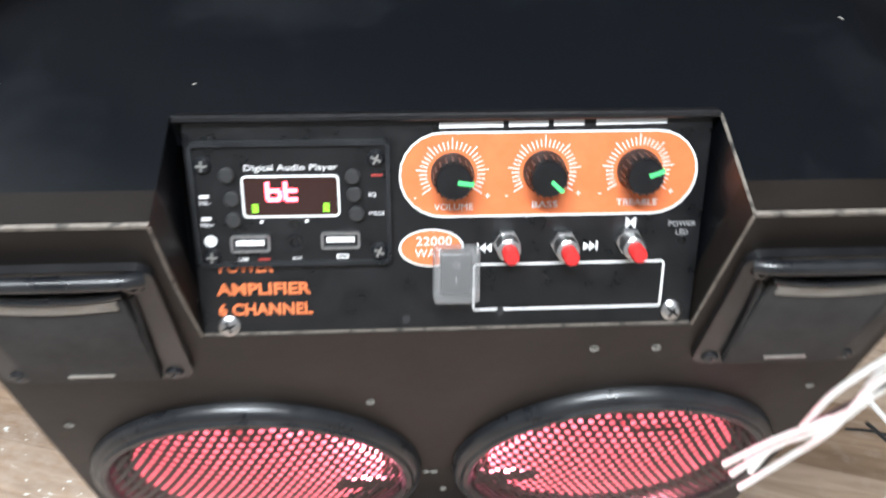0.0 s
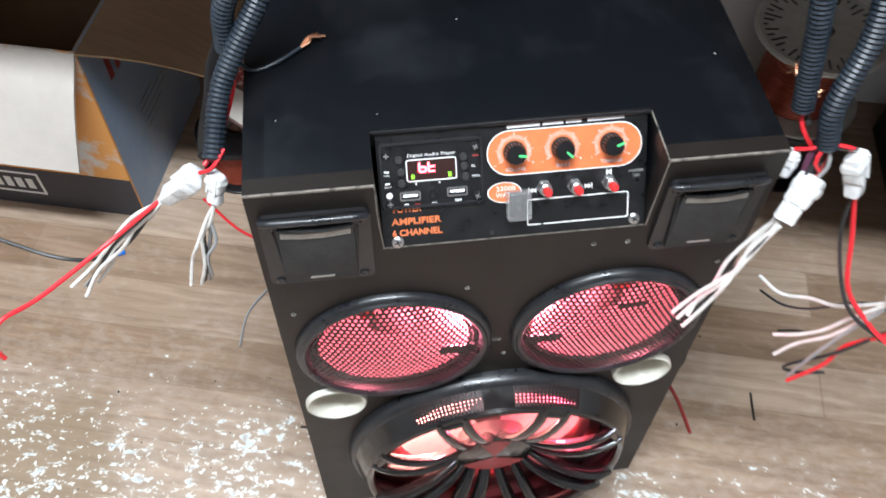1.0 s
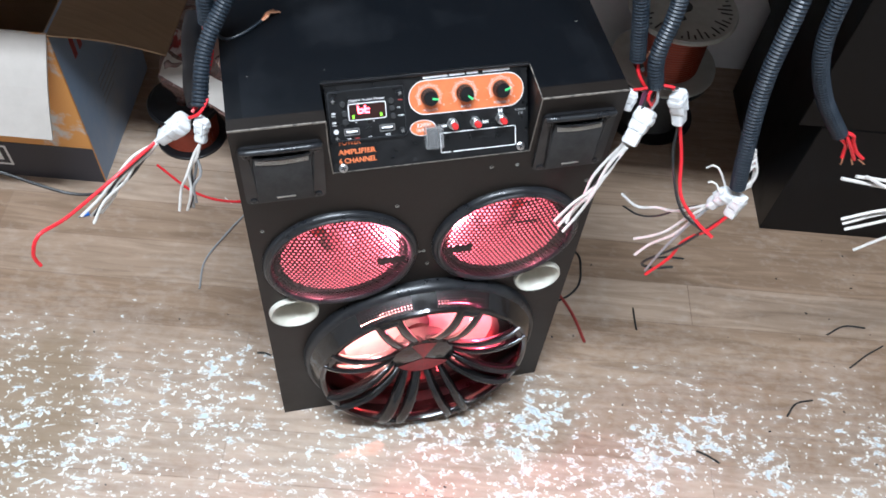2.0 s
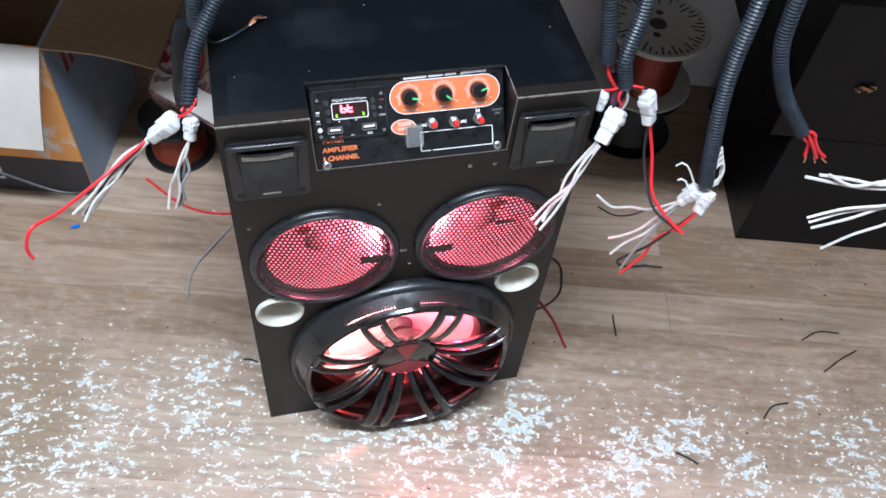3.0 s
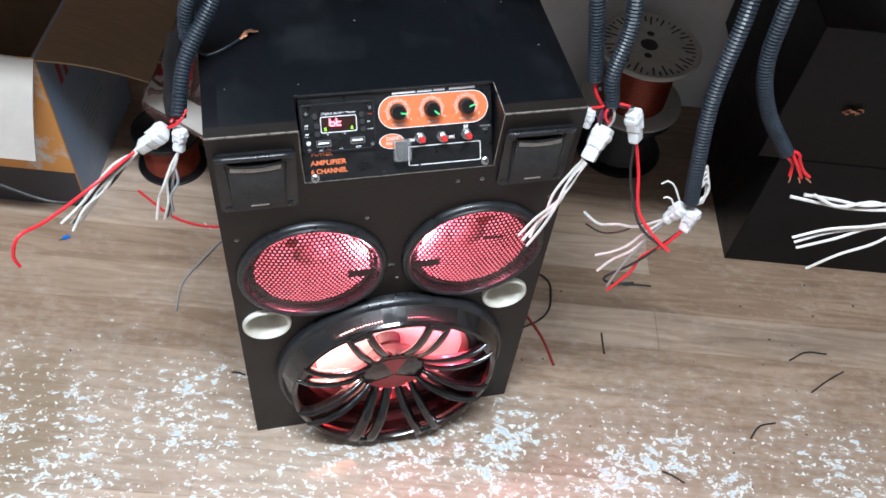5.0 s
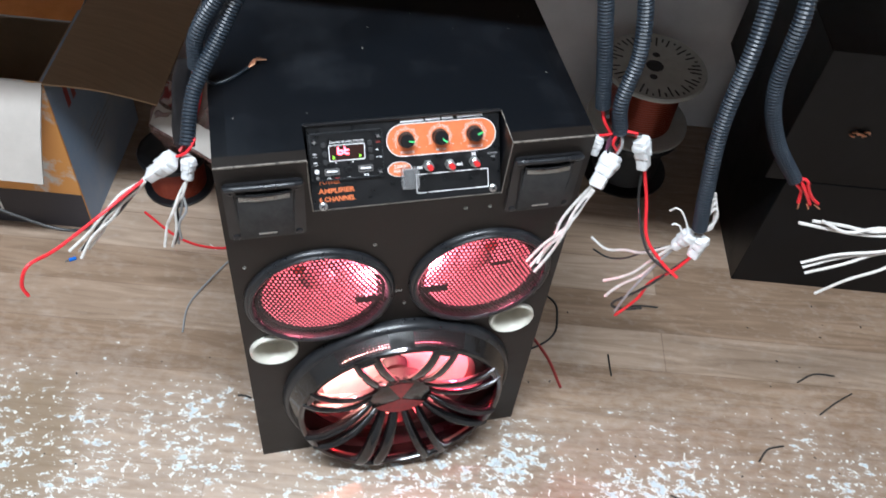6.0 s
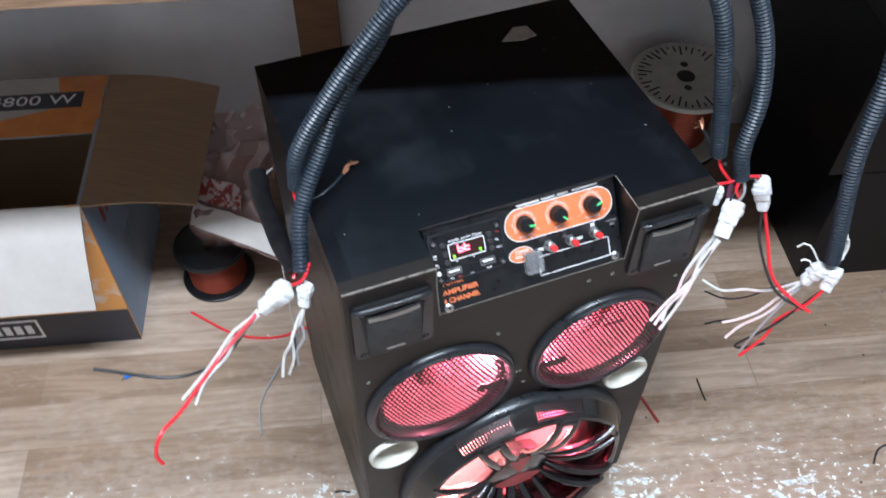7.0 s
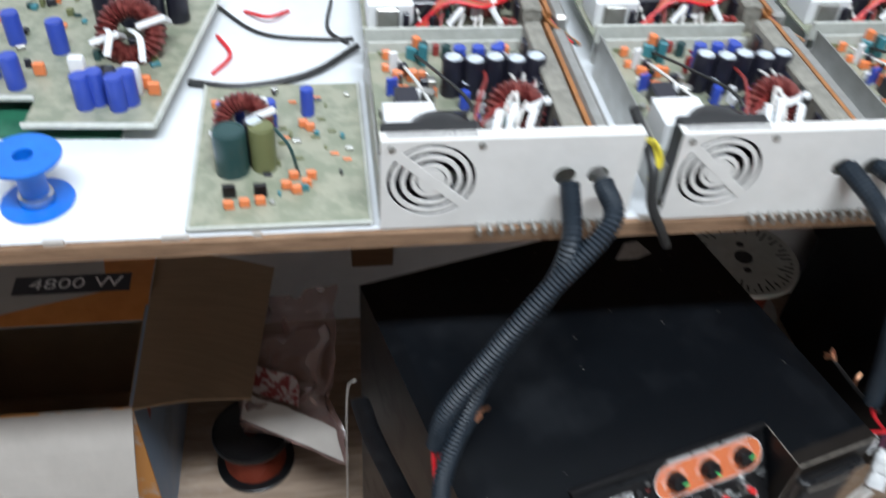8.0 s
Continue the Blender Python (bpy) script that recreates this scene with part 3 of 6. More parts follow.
for x in (-71.5, -54.5):
    part("symbol", block(-0.0006, 0.0006, -0.0006, 0.0006, 0, 0.0002), M_WHITE_PRINT, player, m=P(x, 48.3, 2.0))
part("red_bar", block(-0.0022, 0.0022, -0.0005, 0.0005, 0, 0.0002), M_PRINTRED, player, m=P(-71.5, 33.0, 2.0))
part("red_bar", block(-0.0022, 0.0022, -0.0005, 0.0005, 0, 0.0002), M_PRINTRED, player, m=P(-27.5, 66.0, 2.0))

# orange field with three knobs
field = part("orange_field", flat(rounded(-0.0185, 0.0950, 0.0488, 0.0810, 0.0160, 10), 0.0, 0.0003), M_ORANGE, panel, "orange printed field with a white rim")
part("field_rim", frame_plate(-0.0193, 0.0958, 0.0480, 0.0818, 0.0168, 0.0008, 0.0, 0.00045), M_WHITE_PRINT, panel)
for x, y, word, point, wide in ((1.0, 65.6, "VOLUME", -8, 15), (36.2, 66.0, "BASS", -42, 10), (72.4, 66.3, "TREABLE", 20, 16)):
    b = bmesh.new()
    for k in range(31):
        a = radians(215 - k * 250 / 30)
        r0, r1 = 0.0096, 0.0126 + 0.0014 * (k % 5 == 0)
        d = Vector((math.cos(a), math.sin(a), 0))
        w = Vector((-d.y, d.x, 0)) * 0.00022
        vs = [b.verts.new((d * r + w * s) + Vector((0, 0, 0.00042))) for r, s in ((r0, -1), (r1, -1), (r1, 1), (r0, 1))]
        b.faces.new(vs)
    tagged(part("dial_scale", b, M_WHITE_PRINT, field, m=P(x, y)), kind="stuff")
    lettering(word, 0.0026, field, M_WHITE_PRINT, P(x + 0.6, y - 13.4, 0.3), wide=wide / 1000)
    lettering("-", 0.0030, field, M_WHITE_PRINT, P(x - 14.2, y - 9.2, 0.3))
    lettering("+", 0.0030, field, M_WHITE_PRINT, P(x + 13.6, y - 9.2, 0.3))
    b = lathe([(0.0082, 0), (0.0082, 0.002), (0.0075, 0.003), (0.0070, 0.0108), (0.0064, 0.0116), (0, 0.0116)], 28)
    k = part("knob", b, M_BLACK, panel, "black ribbed knob with a green pointer", smooth=True, m=P(x, y, 0.3, point))
    b = bmesh.new()
    for j in range(18):
        a = 20 * j
        merge(b, moved(block(0.0064, 0.0075, -0.0004, 0.0004, 0.003, 0.0104), pose(0, 0, 0, 0, 0, a)))
    part("grip_ribs", b, M_BLACK, k)
    part("pointer", block(0.0012, 0.0064, -0.0008, 0.0008, 0.0116, 0.0120), M_GREEN_PRINT, k)
    part("pointer", block(0.0064, 0.0073, -0.0008, 0.0008, 0.0065, 0.0118), M_GREEN_PRINT, k)

# owner's line, as plain bars
for x0, x1 in ((-4, 20), (22, 37), (39, 50.5), (55, 82)):
    part("printed_bar", block(x0 / 1000, x1 / 1000, -0.0011, 0.0011, 0, 0.0002), M_WHITE_PRINT, panel, m=P(0, 84.2, 0, 0.6))

# power mark, buttons, switch cover
b = lathe([(1, 0), (1, 0.0003), (0, 0.0003)], 36)
part("watt_badge", moved(b, Matrix.Diagonal((0.0122, 0.0074, 1, 1))), M_ORANGE, panel, m=P(-7, 35.5))
b = lathe([(1, 0.0001), (1, 0.0004), (0.93, 0.0004), (0.93, 0.0001)], 36)
part("badge_rim", moved(b, Matrix.Diagonal((0.0128, 0.0079, 1, 1))), M_WHITE_PRINT, panel, m=P(-7, 35.5))
lettering("22000", 0.0036, panel, M_WHITE_PRINT, P(-6, 38.2, 0.3), wide=0.014)
lettering("WATT", 0.0036, panel, M_WHITE_PRINT, P(-6.5, 33.2, 0.3), wide=0.014)
b = block(-0.0092, 0.0092, -0.0112, 0.0112, 0, 0.011, 0.0022, segments=3)
cover = part("switch_cover", b, M_CLEAR, panel, "cloudy clear rubber switch cover", smooth=True, m=P(2.4, 26.5, 0.2))
part("rocker_switch", block(-0.0062, 0.0062, -0.0088, 0.0088, 0, 0.006, 0.0008), M_BLACK, panel, m=P(2.4, 26.5, 0.1))
lettering("O", 0.0028, panel, M_GREYWIRE, P(2.4, 30.5, 6.2), bold=-0.0001)
lettering("I", 0.0028, panel, M_GREYWIRE, P(2.4, 24.0, 6.2))
for x, y in ((22.5, 37.0), (45.4, 36.2), (71.4, 36.8)):
    b = lathe([(0.0056, 0), (0.0056, 0.0016), (0.0042, 0.0020), (0.0042, 0.0065), (0.0030, 0.0070), (0.0030, 0.0066)], 6)
    n = part("push_button", b, M_STEEL, panel, "chromed push button with a red cap", m=P(x, y, 0))
    part("thread_collar", lathe([(0.0046, 0.002), (0.0046, 0.0090), (0.0034, 0.0098), (0, 0.0098)], 20), M_STEEL, n, smooth=True)
    part("red_cap", lathe([(0.0031, 0.0096), (0.0031, 0.0160), (0.0024, 0.0170), (0, 0.0170)], 18), M_REDPLASTIC, n, smooth=True)


def arrows(way):
    b = bmesh.new()
    for k in (-0.0012, 0.0012):
        vs = [b.verts.new(q) for q in ((k - way * 0.0013, -0.0020, 0), (k - way * 0.0013, 0.0020, 0), (k + way * 0.0013, 0, 0))]
        b.faces.new(vs)
    block(way * 0.0026, way * 0.0033, -0.0020, 0.0020, -0.0001, 0.0001, bm=b) if way > 0 else block(-0.0033, -0.0026, -0.0020, 0.0020, -0.0001, 0.0001, bm=b)
    return b


part("skip_mark", arrows(-1), M_WHITE_PRINT, panel, m=P(14.2, 35.1, 0.3))
part("skip_mark", arrows(1), M_WHITE_PRINT, panel, m=P(55.6, 35.0, 0.3))
lettering("M", 0.0044, panel, M_WHITE_PRINT, P(71.4, 44.2, 0.2), bold=0.0001)
lettering("POWER", 0.0022, panel, M_GREYWIRE, P(92.0, 43.6, 0.2), wide=0.011)
lettering("LED", 0.0022, panel, M_GREYWIRE, P(92.3, 40.0, 0.2))
part("led_hole", lathe([(0.0017, 0), (0.0017, 0.0003), (0, 0.0003)], 16), M_GLOSS, panel, m=P(92.8, 36.3))
part("printed_frame", frame_plate(0.0094, 0.0868, 0.0078, 0.0284, 0.0018, 0.0009, 0, 0.00025), M_WHITE_PRINT, panel)
screw(panel, P(-87.8, 3.9, 0, 20), 0.0044)
screw(panel, P(91.5, 6.0, 0, 55), 0.0044)
for x, y in ((-17.2, 4.8), (20.9, 7.3)):
    part("screw_hole", lathe([(0.0017, 0), (0.0017, 0.0003), (0, 0.0003)], 12), M_MATT, panel, m=P(x, y, 0.1))
for word, x, y, wide in (("POWER", -79.5, 29.0, 21), ("AMPLIFIER", -73.1, 19.4, 37), ("6 CHANNEL", -73.0, 10.6, 37)):
    lettering(word, 0.0049, panel, M_ORANGE, P(x, y, 0.2), wide=wide / 1000, bold=0.00022)

# tweeter plates
for s, x0, x1 in ((-1, -0.1845, -0.1065), (1, 0.1065, 0.1815)):
    xm = (x0 + x1) / 2
    b = sheet(rounded(x0, x1, 0.499, 0.580, 0.006), [], 0.0035)
    moved(b, pose(0, -0.0035, 0))
    bmesh.ops.recalc_face_normals(b, faces=b.faces)
    tw = part("tweeter_plate", b, M_BLACK, speaker, "black square tweeter with a fine mesh")
    part("top_bar", tube([(x0 + 0.003, -0.0048, 0.5765), (x0 + 0.010, -0.0072, 0.5785), (xm, -0.0076, 0.5785), (x1 - 0.010, -0.0072, 0.5785), (x1 - 0.003, -0.0048, 0.5765)], 0.0030, 10, 0.004), M_RIM, tw, "rounded scuffed top bar", smooth=True)
    boss = part("tweeter_boss", block(x0 + 0.012, x1 - 0.012, -0.0072, -0.003, 0.5035, 0.5665, 0.0016, segments=2), M_MATT, tw, smooth=True)
    part("horn_lip", tube([(x0 + 0.012, -0.0062, 0.5690), (x0 + 0.022, -0.0070, 0.5675), (xm, -0.0074, 0.5668), (x1 - 0.022, -0.0070, 0.5675), (x1 - 0.012, -0.0062, 0.5690)], 0.0015, 8, 0.004), M_RIM, tw, smooth=True)
    b = bmesh.new()
    for k in range(40):
        f = k / 39
        x, dip = x0 + 0.015 + (x1 - x0 - 0.030) * f, 0.0022 * math.sin(math.pi * f)
        for w in range(3):
            block(x - 0.00045, x + 0.00045, -0.0080, -0.0066, 0.5652 - 0.0019 * w - dip, 0.5664 - 0.0019 * w - dip, bm=b)
    part("tweeter_mesh", b, M_ALU, boss, "fine grey mesh strip")
    for x, lean in ((x0 + 0.0095, 0.0035), (x1 - 0.0095, -0.0035)):
        part("side_ridge", tube([(x, -0.0052, 0.566), (x + lean * 0.4, -0.0056, 0.54), (x + lean, -0.0052, 0.508)], 0.0007, 8), M_MATT, tw, smooth=True)
    part("label_mark", block(xm - 0.009, xm + 0.009, -0.0078, -0.0071, 0.5096, 0.5112), M_ALU, tw, "scratched silver maker mark")
    for sx in (x0 + 0.0075, x1 - 0.0075):
        for sz in (0.5045, 0.5705):
            b = lathe([(0.0038, 0), (0.0038, 0.0010), (0.0030, 0.0017), (0.0012, 0.0018), (0.0010, 0.0010), (0, 0.0010)], 16)
            part("plate_screw", b, M_RIM, tw, smooth=True, m=pose(sx, -0.0034, sz, 90))


def grille(radius, pitch, hole, dome):
    """Perforated disc: hexagonal cells with six-sided holes, domed outwards (towards -y)."""
    b = bmesh.new()
    rows = int(radius / (pitch * 0.866)) + 1
    lift = lambda x, z: -dome * (1 - (x * x + z * z) / radius ** 2)
    cache = {}

    def vert(x, z):
        r = math.hypot(x, z)
        if r > radius:
            x, z = x * radius / r, z * radius / r
        key = (round(x, 5), round(z, 5))
        if key not in cache:
            cache[key] = b.verts.new((x, lift(x, z), z))
        return cache[key]

    for j in range(-rows, rows + 1):
        for i in range(-rows - 2, rows + 3):
            cx, cz = (i + 0.5 * (j % 2)) * pitch, j * pitch * 0.866
            if math.hypot(cx, cz) > radius - 0.2 * pitch:
                continue
            o = [vert(cx + pitch * 0.5774 * math.sin(radians(60 * k)), cz + pitch * 0.5774 * math.cos(radians(60 * k))) for k in range(6)]
            n = [vert(cx + hole * math.sin(radians(60 * k)), cz + hole * math.cos(radians(60 * k))) for k in range(6)]
            for k in range(6):
                q = list(dict.fromkeys((o[k], o[(k + 1) % 6], n[(k + 1) % 6], n[k])))
                if len(q) > 2 and not b.faces.get(q):
                    b.faces.new(q)
    return b


def cone(radius, depth, cap):
    return [(radius, 0.0), (radius * 0.97, -0.002), (radius * 0.93, 0.001), (radius * 0.88, 0.004), (cap * 1.15, depth), (cap, depth - 0.001), (cap * 0.7, depth - cap * 0.12), (0, depth - cap * 0.16)]


for s, (cx, cz) in zip((-1, 1), MIDS):
    drv = part("mid_driver", lathe([(0.0755, 0.015), (0.0755, -0.004), (0.0765, -0.0075), (0.0785, -0.0090), (0.0810, -0.0088), (0.0822, -0.0070), (0.0832, -0.0068), (0.0852, -0.0055), (0.0865, -0.0025), (0.0865, 0.0)], 72, "y", at=(cx, 0, cz)), M_RIM, speaker, "round mesh-covered driver lit red from inside", smooth=True)
    part("driver_grille", moved(grille(0.0766, 0.0051, 0.00164, 0.013), pose(cx, -0.0058, cz)), M_GRILLE, drv, "black perforated steel mesh")
    part("cone", lathe(cone(0.0685, 0.020, 0.018), 48, "y", at=(cx, 0.005, cz)), M_RED_CONE, drv, smooth=True)
    part("surround", lathe([(0.0756, 0.006), (0.0740, 0.0025), (0.0710, 0.0020), (0.0680, 0.0060)], 48, "y", at=(cx, 0, cz)), M_MATT, drv, "black rubber surround", smooth=True)
    lx = cx - s * 0.056
    part("led_board", block(lx - 0.016, lx + 0.016, -0.005, -0.003, cz - 0.016, cz - 0.003), M_BLACK, drv, "small dark strip behind the mesh")
    b = bmesh.new()
    for k in range(3):
        block(lx - 0.010 + 0.008 * k, lx - 0.006 + 0.008 * k, -0.0029, -0.0018, cz - 0.012, cz - 0.008, bm=b)
    part("led", b, M_LEDSTRIP, drv)
    part("dark_sticker", lathe([(0.0075, 0), (0.0075, 0.0004), (0, 0.0004)], 20, "y", at=(cx - 0.022 * (s < 0) + 0.012 * (s > 0), 0.0135, cz + 0.036)), M_PRINTRED, drv)
    if s > 0:
        part("dark_sticker", block(cx + 0.016, cx + 0.042, 0.0150, 0.0160, cz - 0.003, cz + 0.001), M_BLACK, drv)

for x, z in PORTS:
    part("bass_port", lathe([(0.0215, 0.022), (0.0225, 0.010), (0.0235, 0.002), (0.0255, -0.004), (0.0272, -0.006), (0.0290, -0.005), (0.0296, -0.002), (0.0296, 0.0)], 36, "y", at=(x, 0, z)), M_CREAM, speaker, "cream plastic flared bass port", smooth=True)
    part("port_end", lathe([(0.0216, 0.0215), (0, 0.0215)], 24, "y", at=(x, 0, z)), M_CREAM, speaker)

# woofer with its domed spider guard
wx, wz = WOOFER
wf = part("woofer", lathe([(0.1262, 0.02), (0.1262, 0.001), (0.1300, 0.001), (0.1440, 0.0005)], 96, "y", at=(wx, 0, wz)), M_GLOSS, speaker, "large woofer lit red behind a glossy black guard", smooth=True)
part("guard_lip", lathe([(0.1310, -0.0290), (0.1305, -0.0330), (0.1325, -0.0365), (0.1360, -0.0375), (0.1390, -0.0360), (0.1405, -0.0325), (0.1385, -0.0290), (0.1310, -0.0290)], 96, "y", at=(wx, 0, wz)), M_GLOSS, wf, "glossy black guard lip", smooth=True)
part("guard_flange", lathe([(0.1490, -0.0150), (0.1510, -0.0145), (0.1535, -0.0120), (0.1552, -0.0080), (0.1560, -0.0030), (0.1560, 0.0)], 96, "y", at=(wx, 0, wz)), M_RIM, wf, "scuffed black outer flange", smooth=True)
# sloping band between flange and lip: solid, with two mesh windows at the top
WINDOWS = ((58, 86), (98, 126))


def band(r0, y0, r1, y1, a0, a1, step):
    b = bmesh.new()
    n = max(2, round((a1 - a0) / step))
    rows = [[b.verts.new((wx + r * math.cos(radians(a0 + (a1 - a0) * k / n)), y, wz + r * math.sin(radians(a0 + (a1 - a0) * k / n)))) for k in range(n + 1)] for r, y in ((r0, y0), (r1, y1), (r1 - 0.002, y1 + 0.002), (r0 - 0.002, y0 + 0.002))]
    for p, q in ((0, 1), (1, 2), (2, 3), (3, 0)):
        for k in range(n):
            b.faces.new((rows[p][k], rows[p][k + 1], rows[q][k + 1], rows[q][k]))
    return b


for a0, a1 in ((126, 418), (86, 98)):
    part("guard_band", band(0.1495, -0.0150, 0.1402, -0.0330, a0, a1, 3.5), M_GLOSS, wf, smooth=True)
for a0, a1 in WINDOWS:
    b = bmesh.new()
    n, rows = round((a1 - a0) / 1.55), 6
    for j in range(rows):
        for k in range(n):
            q = []
            for du, dv in ((0, 0), (1, 0), (1, 1), (0, 1)):
                for inner in (0.0, 1.0):
                    u, v = (k + 0.5 + (du - 0.5) * (1 - 0.60 * inner)) / n, (j + 0.5 + (dv - 0.5) * (1 - 0.60 * inner)) / rows
                    r, ang = 0.1495 - 0.0093 * v, radians(a0 + (a1 - a0) * u)
                    q.append(b.verts.new((wx + r * math.cos(ang), -0.0150 - 0.0180 * v, wz + r * math.sin(ang))))
            for i in range(4):
                m = (i + 1) % 4
                b.faces.new((q[2 * i], q[2 * m], q[2 * m + 1], q[2 * i + 1]))
    part("band_mesh", b, M_GRILLE, wf, "red-lit perforated mesh window")
part("surround", lathe([(0.1262, 0.002), (0.1235, -0.003), (0.116, -0.005), (0.109, -0.004), (0.104, 0.003), (0.101, 0.010)], 64, "y", at=(wx, 0, wz)), M_BLACK, wf, "black rubber surround", smooth=True)
part("cone", lathe([(0.1025, 0.008), (0.098, 0.011), (0.066, 0.022), (0.020, 0.033), (0.015, 0.033)], 64, "y", at=(wx, 0, wz)), M_CONE, wf, smooth=True)
part("dust_cap", lathe([(0.0190, 0.034), (0.0185, 0.026), (0.0150, 0.020), (0.0130, 0.0215), (0, 0.0215)], 40, "y", at=(wx, 0, wz)), M_MATT, wf, "small dark dust cap", smooth=True)
part("hub", lathe([(0.0370, 0.002), (0.0400, -0.008), (0.0440, -0.017), (0.0435, -0.0215), (0.0400, -0.0232), (0, -0.0250)], 44, "y", at=(wx, 0, wz)), M_GLOSS, wf, "glossy hub with a red cross emblem", smooth=True)
for a, half in ((90, 26), (270, 62)):
    b = bmesh.new()
    fan = [b.verts.new((wx, -0.0256, wz))] + [b.verts.new((wx + 0.0385 * math.cos(radians(a + d * half)), -0.0240, wz + 0.0385 * math.sin(radians(a + d * half)))) for d in (-1, -0.75, -0.5, -0.25, 0, 0.25, 0.5, 0.75, 1)]
    for p, q in zip(fan[1:], fan[2:]):
        b.faces.new((fan[0], p, q))
    part("emblem", b, M_EMBLEM, wf)
LEG = ((0.039, -0.015), (0.050, -0.0235), (0.066, -0.0315), (0.086, -0.0375), (0.106, -0.0395), (0.122, -0.0385), (0.132, -0.0355), (0.1375, -0.0330))
for a in range(8):
    for sgn in (-1, 1):
        pts = []
        for r, y in LEG:
            f = max(0.0, min(1.0, (0.132 - r) / 0.092))
            ang = radians(22.5 + 45 * a + sgn * (5.6 + 7.2 * f ** 1.8))
            pts.append((wx + r * math.cos(ang), y, wz + r * math.sin(ang)))
        part("guard_bar", tube(pts, 0.005, 12, 0.005, flat=0.62, radii=lambda f: 0.0062 + 0.0016 * math.sin(math.pi * f)), M_GLOSS, wf, smooth=True)
    # web joining the two bars of a pair at the lip
    ang = radians(22.5 + 45 * a)
    web = [(wx + 0.131 * math.cos(ang + d), -0.0355, wz + 0.131 * math.sin(ang + d)) for d in (-0.095, 0.0, 0.095)]
    part("guard_web", tube(web, 0.0048, 10, 0.004), M_GLOSS, wf, smooth=True)
# the guard bulges further out towards the floor
for ob in wf.children:
    if ob.name.split(".")[0] in ("guard_lip", "guard_flange", "guard_band", "band_mesh", "guard_bar", "guard_web"):
        for v in ob.data.vertices:
            if v.co.y < -0.004:
                v.co.y *= 1 + 0.55 * max(0.0, (wz - v.co.z) / 0.155)
# bare screws and chips on the front
for x, z in ((0.063, 0.5095), (0.090, 0.509), (-0.034, 0.464), (-0.002, 0.374), (-0.0065, 0.374), (-0.175, 0.449), (0.174, 0.468), (0.004, 0.347)):
    part("staple_head", lathe([(0.0022, 0), (0.0022, 0.0004), (0.0012, 0.0009), (0, 0.0009)], 9, "y", at=(0, 0, 0)), M_SPECK, speaker, m=pose(x, -0.0008, z))

# ---- bench ----
bench = thing("workbench", ROOM, "white-topped workbench with a raw plywood edge", "workbench")
part("bench_top", block(-1.6, 1.6, 0.152, 0.765, 0.768, 0.784, 0.001), M_PLY, bench)
part("white_sheet", block(-1.6, 1.6, 0.156, 0.765, 0.7842, 0.7862, 0.0006), M_TABLE, bench, "white laminate sheet")
for u in (-1.55, 1.5):
    for v in (0.20, 0.70):
        part("bench_leg", block(u, u + 0.05, v, v + 0.05, 0, 0.768, 0.002), M_WOOD, bench)
b = bmesh.new()
rnd = random.Random(3)
for k in range(13):
    u = rnd.uniform(-0.66, 0.35)
    block(u, u + rnd.uniform(0.006, 0.02), 0.1535, 0.1575, 0.7835, 0.7868 + rnd.uniform(0, 0.001), bm=b)
tagged(part("chipped_edge", b, M_CARDWHITE, bench, "torn white edging"), kind="stuff")
part("wall_batten", block(-0.262, -0.190, 0.735, 0.768, 0.17, 0.768, 0.002), M_WOOD, bench, "rough brown wooden batten")

# ---- amplifier modules on the bench ----


